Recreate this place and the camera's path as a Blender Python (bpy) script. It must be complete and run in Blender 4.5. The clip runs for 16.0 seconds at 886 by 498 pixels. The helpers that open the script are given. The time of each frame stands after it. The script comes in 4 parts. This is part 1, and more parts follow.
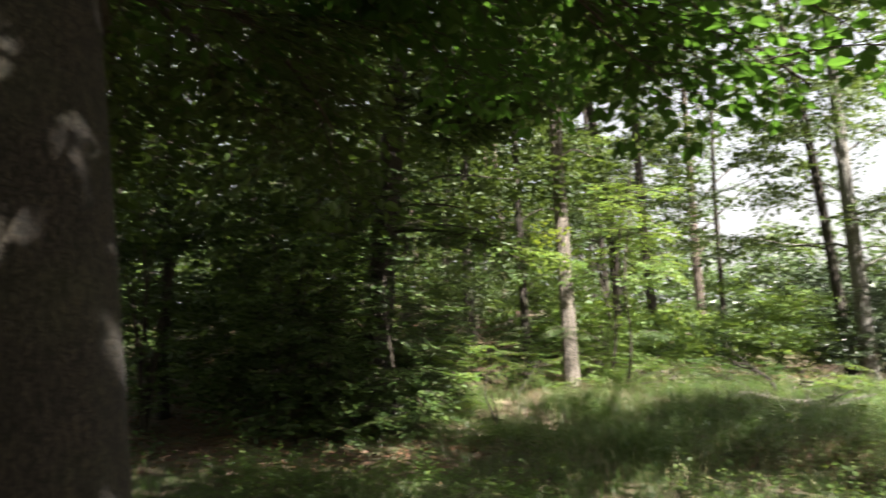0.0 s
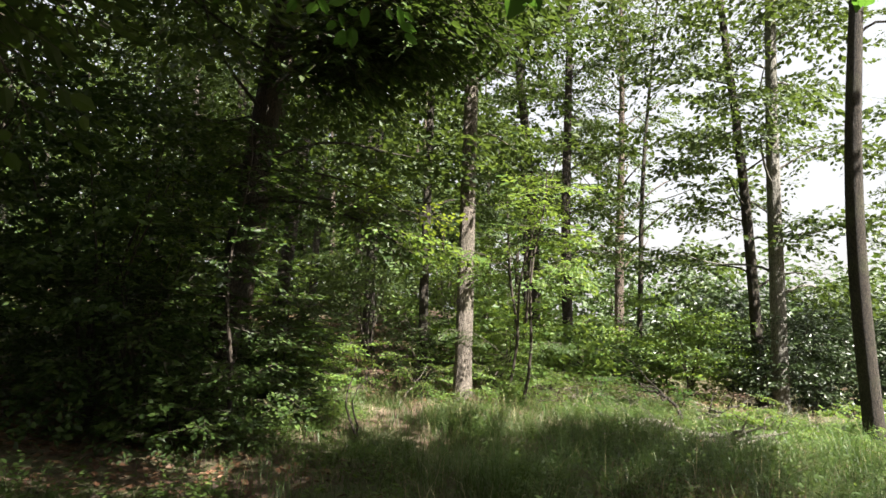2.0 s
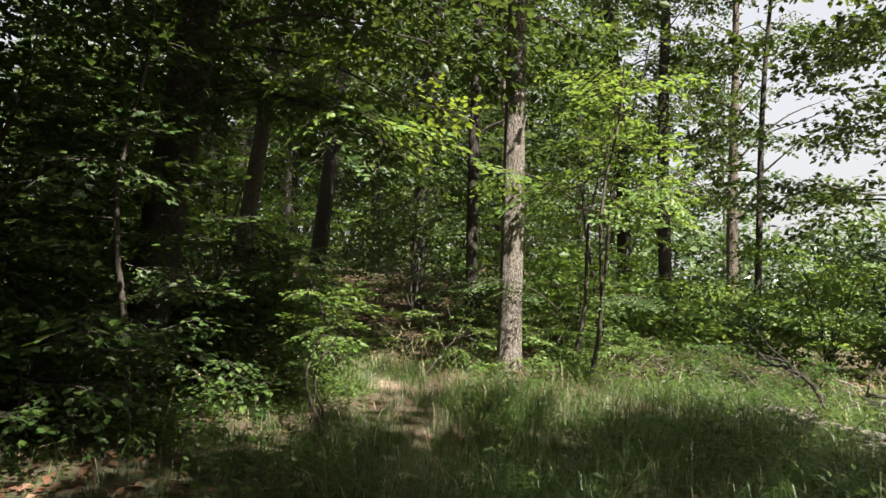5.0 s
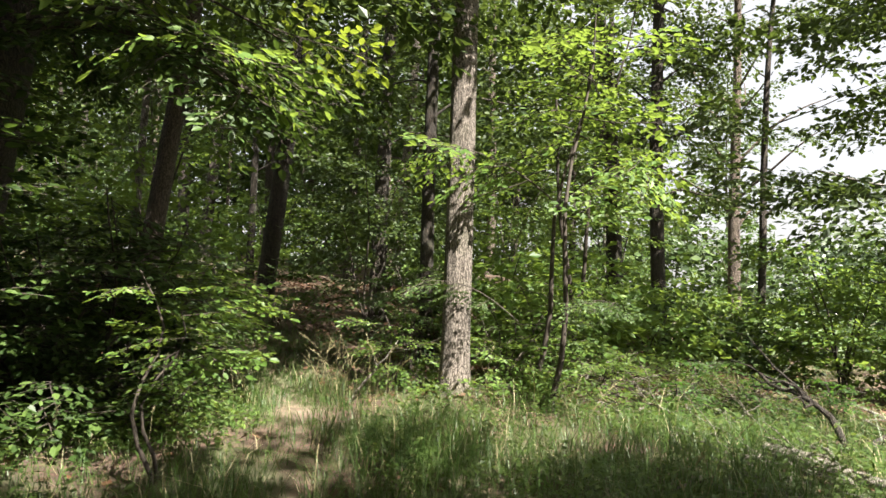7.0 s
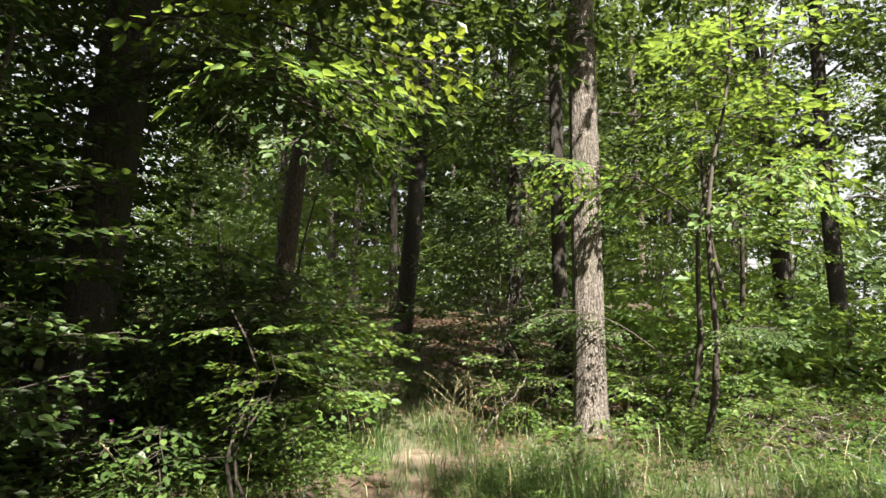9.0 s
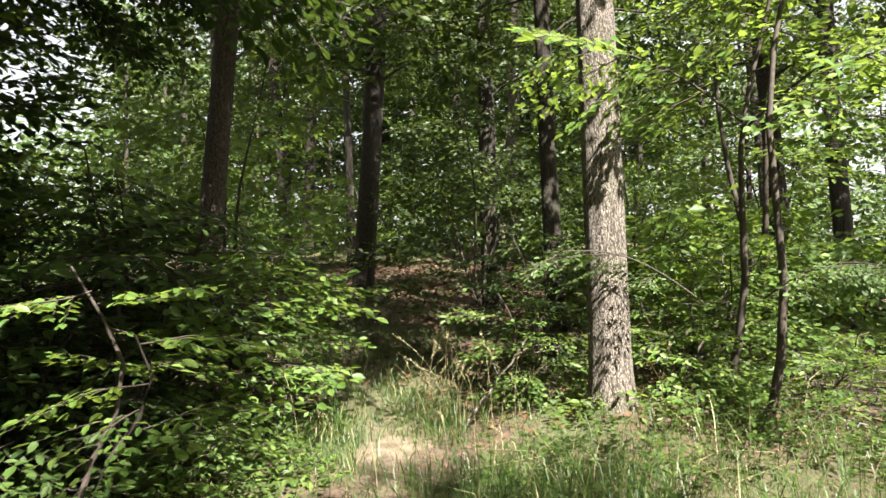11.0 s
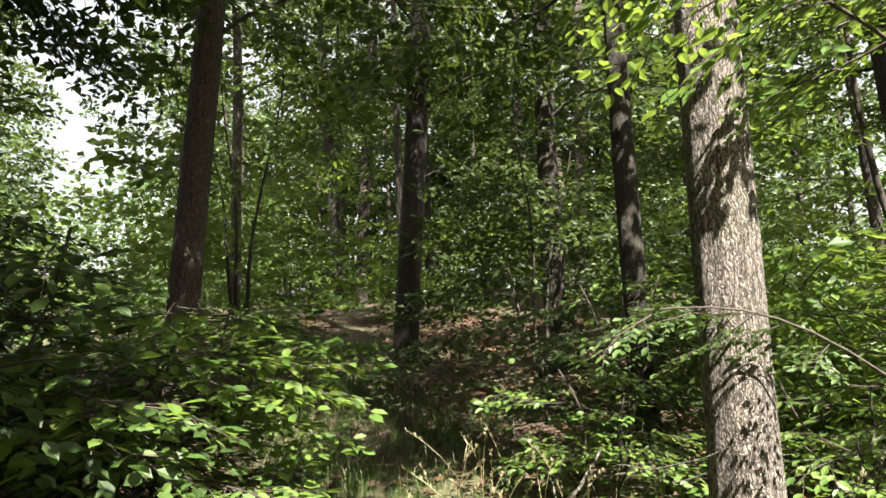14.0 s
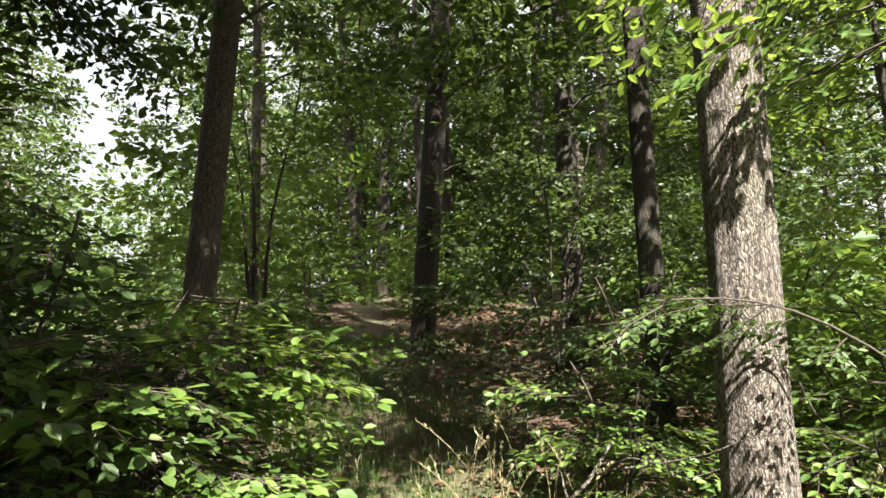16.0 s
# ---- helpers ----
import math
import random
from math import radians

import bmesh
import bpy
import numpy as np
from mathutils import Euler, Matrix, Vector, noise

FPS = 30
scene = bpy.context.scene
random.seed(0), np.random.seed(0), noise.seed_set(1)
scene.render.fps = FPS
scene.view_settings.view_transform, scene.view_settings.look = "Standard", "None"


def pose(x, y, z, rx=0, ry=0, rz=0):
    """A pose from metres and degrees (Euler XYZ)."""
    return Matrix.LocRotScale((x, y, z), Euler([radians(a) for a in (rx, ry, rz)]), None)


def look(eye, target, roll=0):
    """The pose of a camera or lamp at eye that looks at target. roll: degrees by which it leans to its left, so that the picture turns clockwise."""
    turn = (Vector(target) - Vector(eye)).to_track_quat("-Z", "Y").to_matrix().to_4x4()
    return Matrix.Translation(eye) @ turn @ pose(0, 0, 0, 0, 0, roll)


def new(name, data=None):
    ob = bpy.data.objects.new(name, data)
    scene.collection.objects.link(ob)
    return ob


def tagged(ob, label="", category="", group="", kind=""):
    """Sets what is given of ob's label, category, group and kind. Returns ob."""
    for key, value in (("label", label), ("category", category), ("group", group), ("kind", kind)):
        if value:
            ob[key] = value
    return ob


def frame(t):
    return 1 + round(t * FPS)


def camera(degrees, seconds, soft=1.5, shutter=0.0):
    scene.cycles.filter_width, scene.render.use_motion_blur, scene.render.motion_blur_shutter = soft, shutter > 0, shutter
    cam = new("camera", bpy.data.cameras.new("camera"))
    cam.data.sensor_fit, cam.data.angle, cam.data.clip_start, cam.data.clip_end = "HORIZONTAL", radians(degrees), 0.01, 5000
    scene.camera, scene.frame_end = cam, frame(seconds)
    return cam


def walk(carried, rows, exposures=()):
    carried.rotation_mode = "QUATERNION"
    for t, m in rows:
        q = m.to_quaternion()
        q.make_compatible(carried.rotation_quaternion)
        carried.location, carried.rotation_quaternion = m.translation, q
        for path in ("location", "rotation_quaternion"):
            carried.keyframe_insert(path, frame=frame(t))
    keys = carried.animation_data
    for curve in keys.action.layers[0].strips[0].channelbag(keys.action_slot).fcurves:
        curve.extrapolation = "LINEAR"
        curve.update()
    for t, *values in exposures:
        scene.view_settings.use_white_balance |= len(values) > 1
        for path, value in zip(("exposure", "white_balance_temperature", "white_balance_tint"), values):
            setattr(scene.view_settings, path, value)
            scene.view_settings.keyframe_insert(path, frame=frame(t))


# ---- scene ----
cam = camera(66.3, 16.0, soft=1.5, shutter=0.22)
METRES, EYE, TILT, LEAN, TURN = 11.0, 1.5, 5.0, 2.0, 0.0
ROWS = [
    (0.0, 0.0, 0.0, 0.0, -0.0, 0.0, -0.0),
    (0.1, 0.004, 0.005, -0.0008, -3.7, -0.2, -0.7),
    (0.3, 0.012, 0.0155, -0.0022, -9.6, -0.6, -2.0),
    (0.5, 0.0201, 0.0263, -0.0038, -13.18, -1.02, -3.16),
    (1.0, 0.0447, 0.0611, -0.0084, -11.65, -2.26, -3.6),
    (1.5, 0.0596, 0.0984, -0.0139, -4.56, -1.6, -3.79),
    (2.0, 0.0801, 0.1407, -0.0168, -5.2, 0.25, -5.15),
    (2.5, 0.1004, 0.1799, -0.0245, -2.21, 0.59, -6.35),
    (3.0, 0.1186, 0.2257, -0.0309, -2.72, -0.57, -7.22),
    (3.5, 0.1357, 0.26, -0.0385, -3.21, -1.02, -6.8),
    (4.0, 0.1514, 0.3081, -0.0465, -0.51, -2.45, -5.64),
    (6.5, 0.2291, 0.5104, -0.0773, 4.52, -3.26, -3.72),
    (7.0, 0.244, 0.5433, -0.0789, 3.82, -2.24, -4.44),
    (7.5, 0.255, 0.5641, -0.0815, 6.05, -1.64, -2.46),
    (8.0, 0.2706, 0.5795, -0.0815, 9.92, 0.25, -2.54),
    (8.5, 0.2743, 0.5844, -0.0819, 12.39, 1.15, -2.95),
    (9.0, 0.2647, 0.5927, -0.0847, 16.53, 0.16, -1.02),
    (11.5, 0.2097, 0.7684, -0.1017, 12.56, -4.55, 0.79),
    (12.0, 0.2053, 0.802, -0.1042, 17.08, -3.45, 1.56),
    (12.5, 0.1955, 0.8321, -0.1066, 15.46, -3.61, 1.27),
    (13.0, 0.1934, 0.8589, -0.1065, 12.75, -2.58, 1.95),
    (13.5, 0.1971, 0.8851, -0.1079, 17.78, -1.63, 2.02),
    (14.0, 0.1988, 0.8909, -0.1071, 18.9, -0.12, 1.73),
    (14.5, 0.1993, 0.8906, -0.1058, 20.09, 1.88, 1.52),
    (15.0, 0.2012, 0.892, -0.1074, 23.63, 2.67, 2.42),
    (15.5, 0.2077, 0.8981, -0.1114, 21.17, 0.97, 2.29),
    (16.0, 0.2028, 0.895, -0.1099, 20.73, -0.47, 1.31),
]

walk(cam, [(t, pose(0, 0, EYE, TILT, LEAN, TURN) @ pose(METRES * x, METRES * y, METRES * z, 90 + pitch, roll, yaw)) for t, x, y, z, yaw, pitch, roll in ROWS],
     [(0.0, 2.85), (0.5, 3.5), (0.8, 3.4), (1.5, 2.75), (2.5, 2.58), (3.5, 2.35), (4.5, 2.3), (7.0, 2.65), (9.0, 2.68), (11.5, 2.92), (16.0, 2.92)])

# ---- light: hazy summer sky and a high sun from behind, to the right ----
SUN_AZIMUTH, SUN_HEIGHT = radians(137), radians(52)
world = bpy.data.worlds.new("sky")
scene.world = world
world.use_nodes = True
wn, wl = world.node_tree.nodes, world.node_tree.links
sky = wn.new("ShaderNodeTexSky")
sky.sky_type, sky.sun_disc = "NISHITA", False
sky.sun_elevation, sky.sun_rotation = SUN_HEIGHT, SUN_AZIMUTH
sky.air_density, sky.dust_density, sky.ozone_density = 1.0, 6.0, 1.0
wn["Background"].inputs["Strength"].default_value = 0.035
haze = wn.new("ShaderNodeMix")
haze.data_type = "RGBA"
haze.inputs[0].default_value = 0.6
haze.inputs[7].default_value = (6.8, 6.6, 6.5, 1)
wl.new(sky.outputs["Color"], haze.inputs[6])
wl.new(haze.outputs[2], wn["Background"].inputs["Color"])
sun = new("sun", bpy.data.lights.new("sun", "SUN"))
sun.data.energy, sun.data.angle, sun.data.color = 5.0, radians(0.6), (1.0, 0.95, 0.86)
sun_way = Vector((math.sin(SUN_AZIMUTH) * math.cos(SUN_HEIGHT), math.cos(SUN_AZIMUTH) * math.cos(SUN_HEIGHT), math.sin(SUN_HEIGHT)))
sun.matrix_world = look(sun_way * 60, (0, 0, 0))

rng = np.random.default_rng(7)


# ---- materials ----
def material(name, rough=0.8):
    m = bpy.data.materials.new(name)
    m.use_nodes = True
    n, l = m.node_tree.nodes, m.node_tree.links
    b = n["Principled BSDF"]
    b.inputs["Roughness"].default_value = rough
    return m, n, l, b


def ramp(n, stops):
    r = n.new("ShaderNodeValToRGB")
    e = r.color_ramp.elements
    while len(e) < len(stops):
        e.new(0.5)
    for el, (p, c) in zip(e, stops):
        el.position, el.color = p, (*c, 1)
    return r


def tex(n, l, kind, scale, stretch=(1, 1, 1), **more):
    co = n.new("ShaderNodeTexCoord")
    mp = n.new("ShaderNodeMapping")
    mp.inputs["Scale"].default_value = stretch
    l.new(co.outputs["Object"], mp.inputs["Vector"])
    t = n.new(kind)
    t.inputs["Scale"].default_value = scale
    for k, v in more.items():
        t.inputs[k].default_value = v
    l.new(mp.outputs["Vector"], t.inputs["Vector"])
    return t


def bump(n, l, b, height, strength, dist=0.01):
    bp = n.new("ShaderNodeBump")
    bp.inputs["Strength"].default_value, bp.inputs["Distance"].default_value = strength, dist
    l.new(height, bp.inputs["Height"])
    l.new(bp.outputs["Normal"], b.inputs["Normal"])


def mixed(n, l, a, c, fac, mode="MIX"):
    m = n.new("ShaderNodeMix")
    m.data_type, m.blend_type = "RGBA", mode
    if isinstance(fac, float):
        m.inputs[0].default_value = fac
    else:
        l.new(fac, m.inputs[0])
    for sock, v in ((m.inputs[6], a), (m.inputs[7], c)):
        if isinstance(v, tuple):
            sock.default_value = (*v, 1)
        else:
            l.new(v, sock)
    return m.outputs[2]


def leaf_material(name, dark, mid, light, through_col, share=0.4, rough=0.5, patches=((0.3, (0.75, 0.8, 0.7)), (0.7, (1.2, 1.15, 1.1)))):
    """Green leaf: each leaf its own tint, thin enough to let light through."""
    m, n, l, b = material(name, rough)
    g = n.new("ShaderNodeNewGeometry")
    r = ramp(n, [(0.0, dark), (0.55, mid), (1.0, light)])
    l.new(g.outputs["Random Per Island"], r.inputs[0])
    nz = tex(n, l, "ShaderNodeTexNoise", 2.0)
    rr = ramp(n, patches)
    l.new(nz.outputs["Fac"], rr.inputs[0])
    col = mixed(n, l, r.outputs["Color"], rr.outputs["Color"], 1.0, "MULTIPLY")
    l.new(col, b.inputs["Base Color"])
    b.inputs["Specular IOR Level"].default_value = 0.36
    t = n.new("ShaderNodeBsdfTranslucent")
    l.new(mixed(n, l, col, through_col, 0.6), t.inputs["Color"])
    mx = n.new("ShaderNodeMixShader")
    mx.inputs[0].default_value = share
    l.new(b.outputs[0], mx.inputs[1])
    l.new(t.outputs[0], mx.inputs[2])
    l.new(mx.outputs[0], n["Material Output"].inputs["Surface"])
    return m


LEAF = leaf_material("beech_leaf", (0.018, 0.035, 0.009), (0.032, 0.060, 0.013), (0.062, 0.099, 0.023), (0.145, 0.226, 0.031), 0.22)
# brighter copy of the leaf above: direct sun is put into its colour
LEAF_SUNLIT = leaf_material("sunlit_leaf", (0.046, 0.090, 0.021), (0.080, 0.142, 0.029), (0.125, 0.185, 0.045), (0.285, 0.380, 0.052), 0.45)
LEAF_HAZEL = leaf_material("hazel_leaf", (0.018, 0.045, 0.010), (0.032, 0.074, 0.014), (0.056, 0.110, 0.022), (0.13, 0.28, 0.03), 0.45)
LEAF_OAK = leaf_material("oak_leaf", (0.017, 0.032, 0.010), (0.032, 0.053, 0.014), (0.065, 0.093, 0.023), (0.161, 0.227, 0.035), 0.3)
LEAF_YELLOW = leaf_material("yellowed_leaf", (0.080, 0.135, 0.018), (0.120, 0.180, 0.022), (0.175, 0.220, 0.026), (0.300, 0.360, 0.036), 0.45)
# dark evergreen; also stands in for the shade round the pale trunk
LEAF_DARK = leaf_material("evergreen_shade_leaf", (0.010, 0.018, 0.008), (0.018, 0.031, 0.011), (0.034, 0.052, 0.018), (0.06, 0.10, 0.02), 0.12, 0.4)
WEED = leaf_material("weed_leaf", (0.030, 0.055, 0.013), (0.052, 0.088, 0.020), (0.090, 0.130, 0.032), (0.19, 0.25, 0.04), 0.4)
GRASS = leaf_material("grass", (0.026, 0.055, 0.012), (0.048, 0.090, 0.020), (0.085, 0.128, 0.038), (0.131, 0.194, 0.035), 0.35, 0.45, ((0.36, (0.58, 0.66, 0.52)), (0.66, (1.25, 1.22, 1.05))))
STRAW = leaf_material("dry_grass", (0.150, 0.125, 0.065), (0.250, 0.215, 0.125), (0.380, 0.340, 0.225), (0.240, 0.200, 0.080), 0.25, 0.6)
LITTER = leaf_material("dead_leaf", (0.048, 0.021, 0.012), (0.098, 0.048, 0.027), (0.155, 0.088, 0.055), (0.170, 0.075, 0.027), 0.12, 0.6)


def bark_material(name, deep, mid, ridge, moss=0.25, scale=1.0):
    m, n, l, b = material(name, 0.9)
    v = tex(n, l, "ShaderNodeTexVoronoi", 66.0 * scale, (1, 1, 0.17))
    v.feature = "DISTANCE_TO_EDGE"
    warp = tex(n, l, "ShaderNodeTexNoise", 22.0, (1, 1, 0.6), Detail=4.0)
    shift = n.new("ShaderNodeVectorMath")
    shift.operation = "MULTIPLY_ADD"
    shift.inputs[1].default_value = (0.075, 0.075, 0.05)
    l.new(warp.outputs["Color"], shift.inputs[0])
    l.new(v.inputs["Vector"].links[0].from_socket, shift.inputs[2])
    l.new(shift.outputs[0], v.inputs["Vector"])
    f = tex(n, l, "ShaderNodeTexNoise", 70.0, (1, 1, 0.16), Detail=7.0, Roughness=0.72)
    fine = tex(n, l, "ShaderNodeTexNoise", 160.0, (1, 1, 0.7), Detail=3.0)
    big = tex(n, l, "ShaderNodeTexNoise", 2.2, Detail=3.0)
    r = ramp(n, [(0.03, deep), (0.1, mid), (0.24, ridge)])
    crack = n.new("ShaderNodeMath")
    crack.operation = "MULTIPLY"
    l.new(v.outputs["Distance"], crack.inputs[0])
    open_ = ramp(n, [(0.36, (0.1, 0.1, 0.1)), (0.58, (1.7, 1.7, 1.7))])
    l.new(f.outputs["Fac"], open_.inputs[0])
    l.new(open_.outputs["Color"], crack.inputs[1])
    l.new(crack.outputs[0], r.inputs[0])
    r2 = ramp(n, [(0.3, (0.6, 0.6, 0.6)), (0.7, (1.2, 1.18, 1.15))])
    l.new(fine.outputs["Fac"], r2.inputs[0])
    col = mixed(n, l, r.outputs["Color"], r2.outputs["Color"], 1.0, "MULTIPLY")
    r3 = ramp(n, [(0.52, (0, 0, 0)), (0.75, (moss, moss, moss))])
    l.new(big.outputs["Fac"], r3.inputs[0])
    l.new(mixed(n, l, col, (0.07, 0.085, 0.03), r3.outputs["Color"]), b.inputs["Base Color"])
    add = n.new("ShaderNodeMath")
    add.operation = "MULTIPLY_ADD"
    add.inputs[1].default_value = 0.5
    l.new(f.outputs["Fac"], add.inputs[0])
    l.new(crack.outputs[0], add.inputs[2])
    bump(n, l, b, add.outputs[0], 0.9, 0.025)
    return m


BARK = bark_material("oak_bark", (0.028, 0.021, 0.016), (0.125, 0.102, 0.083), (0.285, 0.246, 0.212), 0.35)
# darkened bark: the shade on trunks in the wood is in its colour
BARK_DARK_SHADED = bark_material("dark_shaded_bark", (0.009, 0.007, 0.005), (0.029, 0.022, 0.016), (0.064, 0.048, 0.036), 0.3)
BARK_PALE = bark_material("pale_bark", (0.07, 0.063, 0.055), (0.15, 0.14, 0.125), (0.24, 0.23, 0.21), 0.25, 0.6)
BARK_RED = bark_material("pine_bark", (0.028, 0.020, 0.015), (0.080, 0.058, 0.044), (0.152, 0.116, 0.092), 0.15)
TWIG, tn, tl, tb = material("twig", 0.85)
tv = tex(tn, tl, "ShaderNodeTexNoise", 40.0)
tr = ramp(tn, [(0.3, (0.018, 0.013, 0.009)), (0.7, (0.055, 0.041, 0.03))])
tl.new(tv.outputs["Fac"], tr.inputs[0])
tl.new(tr.outputs["Color"], tb.inputs["Base Color"])
DEADWOOD = bark_material("dead_wood", (0.07, 0.058, 0.048), (0.17, 0.148, 0.125), (0.31, 0.28, 0.24), 0.2)

GROUND, gn, gl, gb = material("forest_soil", 0.95)
g1 = tex(gn, gl, "ShaderNodeTexNoise", 1.1, Detail=5.0)
g2 = tex(gn, gl, "ShaderNodeTexVoronoi", 24.0, Randomness=1.0)
g3 = tex(gn, gl, "ShaderNodeTexNoise", 45.0, Detail=6.0, Roughness=0.7)
gr = ramp(gn, [(0.0, (0.03, 0.018, 0.011)), (0.5, (0.07, 0.041, 0.027)), (1.0, (0.115, 0.062, 0.040))])
gl.new(g2.outputs["Color"], gr.inputs[0])
gm = ramp(gn, [(0.42, (0, 0, 0)), (0.62, (0.75, 0.75, 0.75))])
gl.new(g1.outputs["Fac"], gm.inputs[0])
gcol = mixed(gn, gl, gr.outputs["Color"], (0.05, 0.065, 0.02), gm.outputs["Color"])
gt = gn.new("ShaderNodeVertexColor")
gt.layer_name = "trail"
gdust = ramp(gn, [(0.3, (0.09, 0.066, 0.043)), (0.7, (0.23, 0.175, 0.12))])
gl.new(g3.outputs["Fac"], gdust.inputs[0])
gedge = ramp(gn, [(0.36, (0.15, 0.15, 0.15)), (0.58, (1, 1, 1))])
g4 = tex(gn, gl, "ShaderNodeTexNoise", 7.0, Detail=4.0)
gl.new(g4.outputs["Fac"], gedge.inputs[0])
gl.new(mixed(gn, gl, gcol, gdust.outputs["Color"], mixed(gn, gl, gt.outputs["Color"], gedge.outputs["Color"], 1.0, "MULTIPLY")), gb.inputs["Base Color"])
bump(gn, gl, gb, g3.outputs["Fac"], 0.8, 0.03)


# ---- mesh tools ----
def mesh_np(name, V, F, mats, mat_index=None, smooth=False):
    """A mesh from arrays of vertices and of equal-sided faces (several blocks allowed)."""
    blocks = F if isinstance(F, list) else [F]
    me = bpy.data.meshes.new(name)
    me.vertices.add(len(V))
    me.vertices.foreach_set("co", np.asarray(V, np.float32).ravel())
    sizes = np.concatenate([np.full(len(f), f.shape[1], np.int32) for f in blocks])
    loops = np.concatenate([f.ravel() for f in blocks]).astype(np.int32)
    me.loops.add(len(loops))
    me.loops.foreach_set("vertex_index", loops)
    me.polygons.add(len(sizes))
    me.polygons.foreach_set("loop_start", np.concatenate([[0], np.cumsum(sizes)[:-1]]).astype(np.int32))
    me.polygons.foreach_set("loop_total", sizes)
    for m in mats:
        me.materials.append(m)
    if mat_index is not None:
        me.polygons.foreach_set("material_index", np.asarray(mat_index, np.int32))
    me.update(calc_edges=True)
    me.polygons.foreach_set("use_smooth", np.full(len(sizes), smooth))
    return me


def part(name, me, parent, label=""):
    ob = new(name, me)
    ob.parent = parent
    return tagged(ob, label)


def tube(points, radii, sides=10, rough=0.0, seed=0, cap=True):
    """A tapered tube along points, its skin uneven by rough (share of the radius)."""
    P = np.asarray(points, float)
    R = np.asarray(radii, float)
    T = np.gradient(P, axis=0)
    T /= np.linalg.norm(T, axis=1)[:, None]
    ref = np.where(np.abs(T[:, 2:3]) > 0.9, [[1.0, 0, 0]], [[0, 0, 1.0]])
    A = np.cross(ref, T)
    A /= np.linalg.norm(A, axis=1)[:, None]
    B = np.cross(T, A)
    ang = np.linspace(0, 2 * np.pi, sides, endpoint=False)
    rr = np.ones((len(P), sides))
    if rough:
        q = np.random.default_rng(seed)
        for k, amp in ((2, 0.6), (3, 0.5), (5, 0.35), (9, 0.3)):
            ph, w = q.uniform(0, 6.28), q.uniform(-0.5, 0.5)
            z = np.arange(len(P)) * w * 0.35
            rr += rough * amp * np.sin(k * ang[None, :] + ph + z[:, None] + 0.6 * np.sin(z[:, None] * 1.7))
    V = P[:, None, :] + (R[:, None] * rr)[..., None] * (np.cos(ang)[None, :, None] * A[:, None, :] + np.sin(ang)[None, :, None] * B[:, None, :])
    V = V.reshape(-1, 3)
    i = np.arange(len(P) - 1)[:, None] * sides
    j = np.arange(sides)[None, :]
    k = (j + 1) % sides
    F = np.stack([i + j, i + k, i + sides + k, i + sides + j], -1).reshape(-1, 4)
    return V, F


def joined(pieces):
    V, F, o = [], [], 0
    for v, f in pieces:
        V.append(v)
        F.append(f + o)
        o += len(v)
    return np.concatenate(V), np.concatenate(F)


def leaves(C, D, N, L, W, fine=False):
    """Leaves at C, pointing along D, facing N, of length L and width W; folded along the midrib."""
    D = D / np.linalg.norm(D, axis=1)[:, None]
    S = np.cross(D, N)
    S /= np.linalg.norm(S, axis=1)[:, None] + 1e-9
    N = np.cross(S, D)
    L, W = L[:, None], W[:, None]
    if fine:
        outline = ((0.24, 0.42), (0.64, 0.44))
        mid = [C, C + D * L * 0.5 - N * W * 0.1, C + D * L - N * W * 0.22]
        right = [C + D * L * a + S * W * b + N * W * (0.06 - 0.1 * a) for a, b in outline]
        left = [C + D * L * a - S * W * b + N * W * (0.06 - 0.1 * a) for a, b in outline]
        V = np.stack(mid + right + left, 1)
        tri = np.array([(0, 3, 1), (3, 4, 1), (1, 4, 2), (0, 1, 5), (5, 1, 6), (1, 2, 6)])
    else:
        V = np.stack([C, C + D * L * 0.5 + S * W * 0.5 + N * W * 0.12, C + D * L, C + D * L * 0.5 - S * W * 0.5 + N * W * 0.12], 1)
        tri = np.array([(0, 1, 2), (0, 2, 3)])
    n, k = V.shape[:2]
    return V.reshape(-1, 3), (np.arange(n)[:, None, None] * k + tri[None]).reshape(-1, 3)


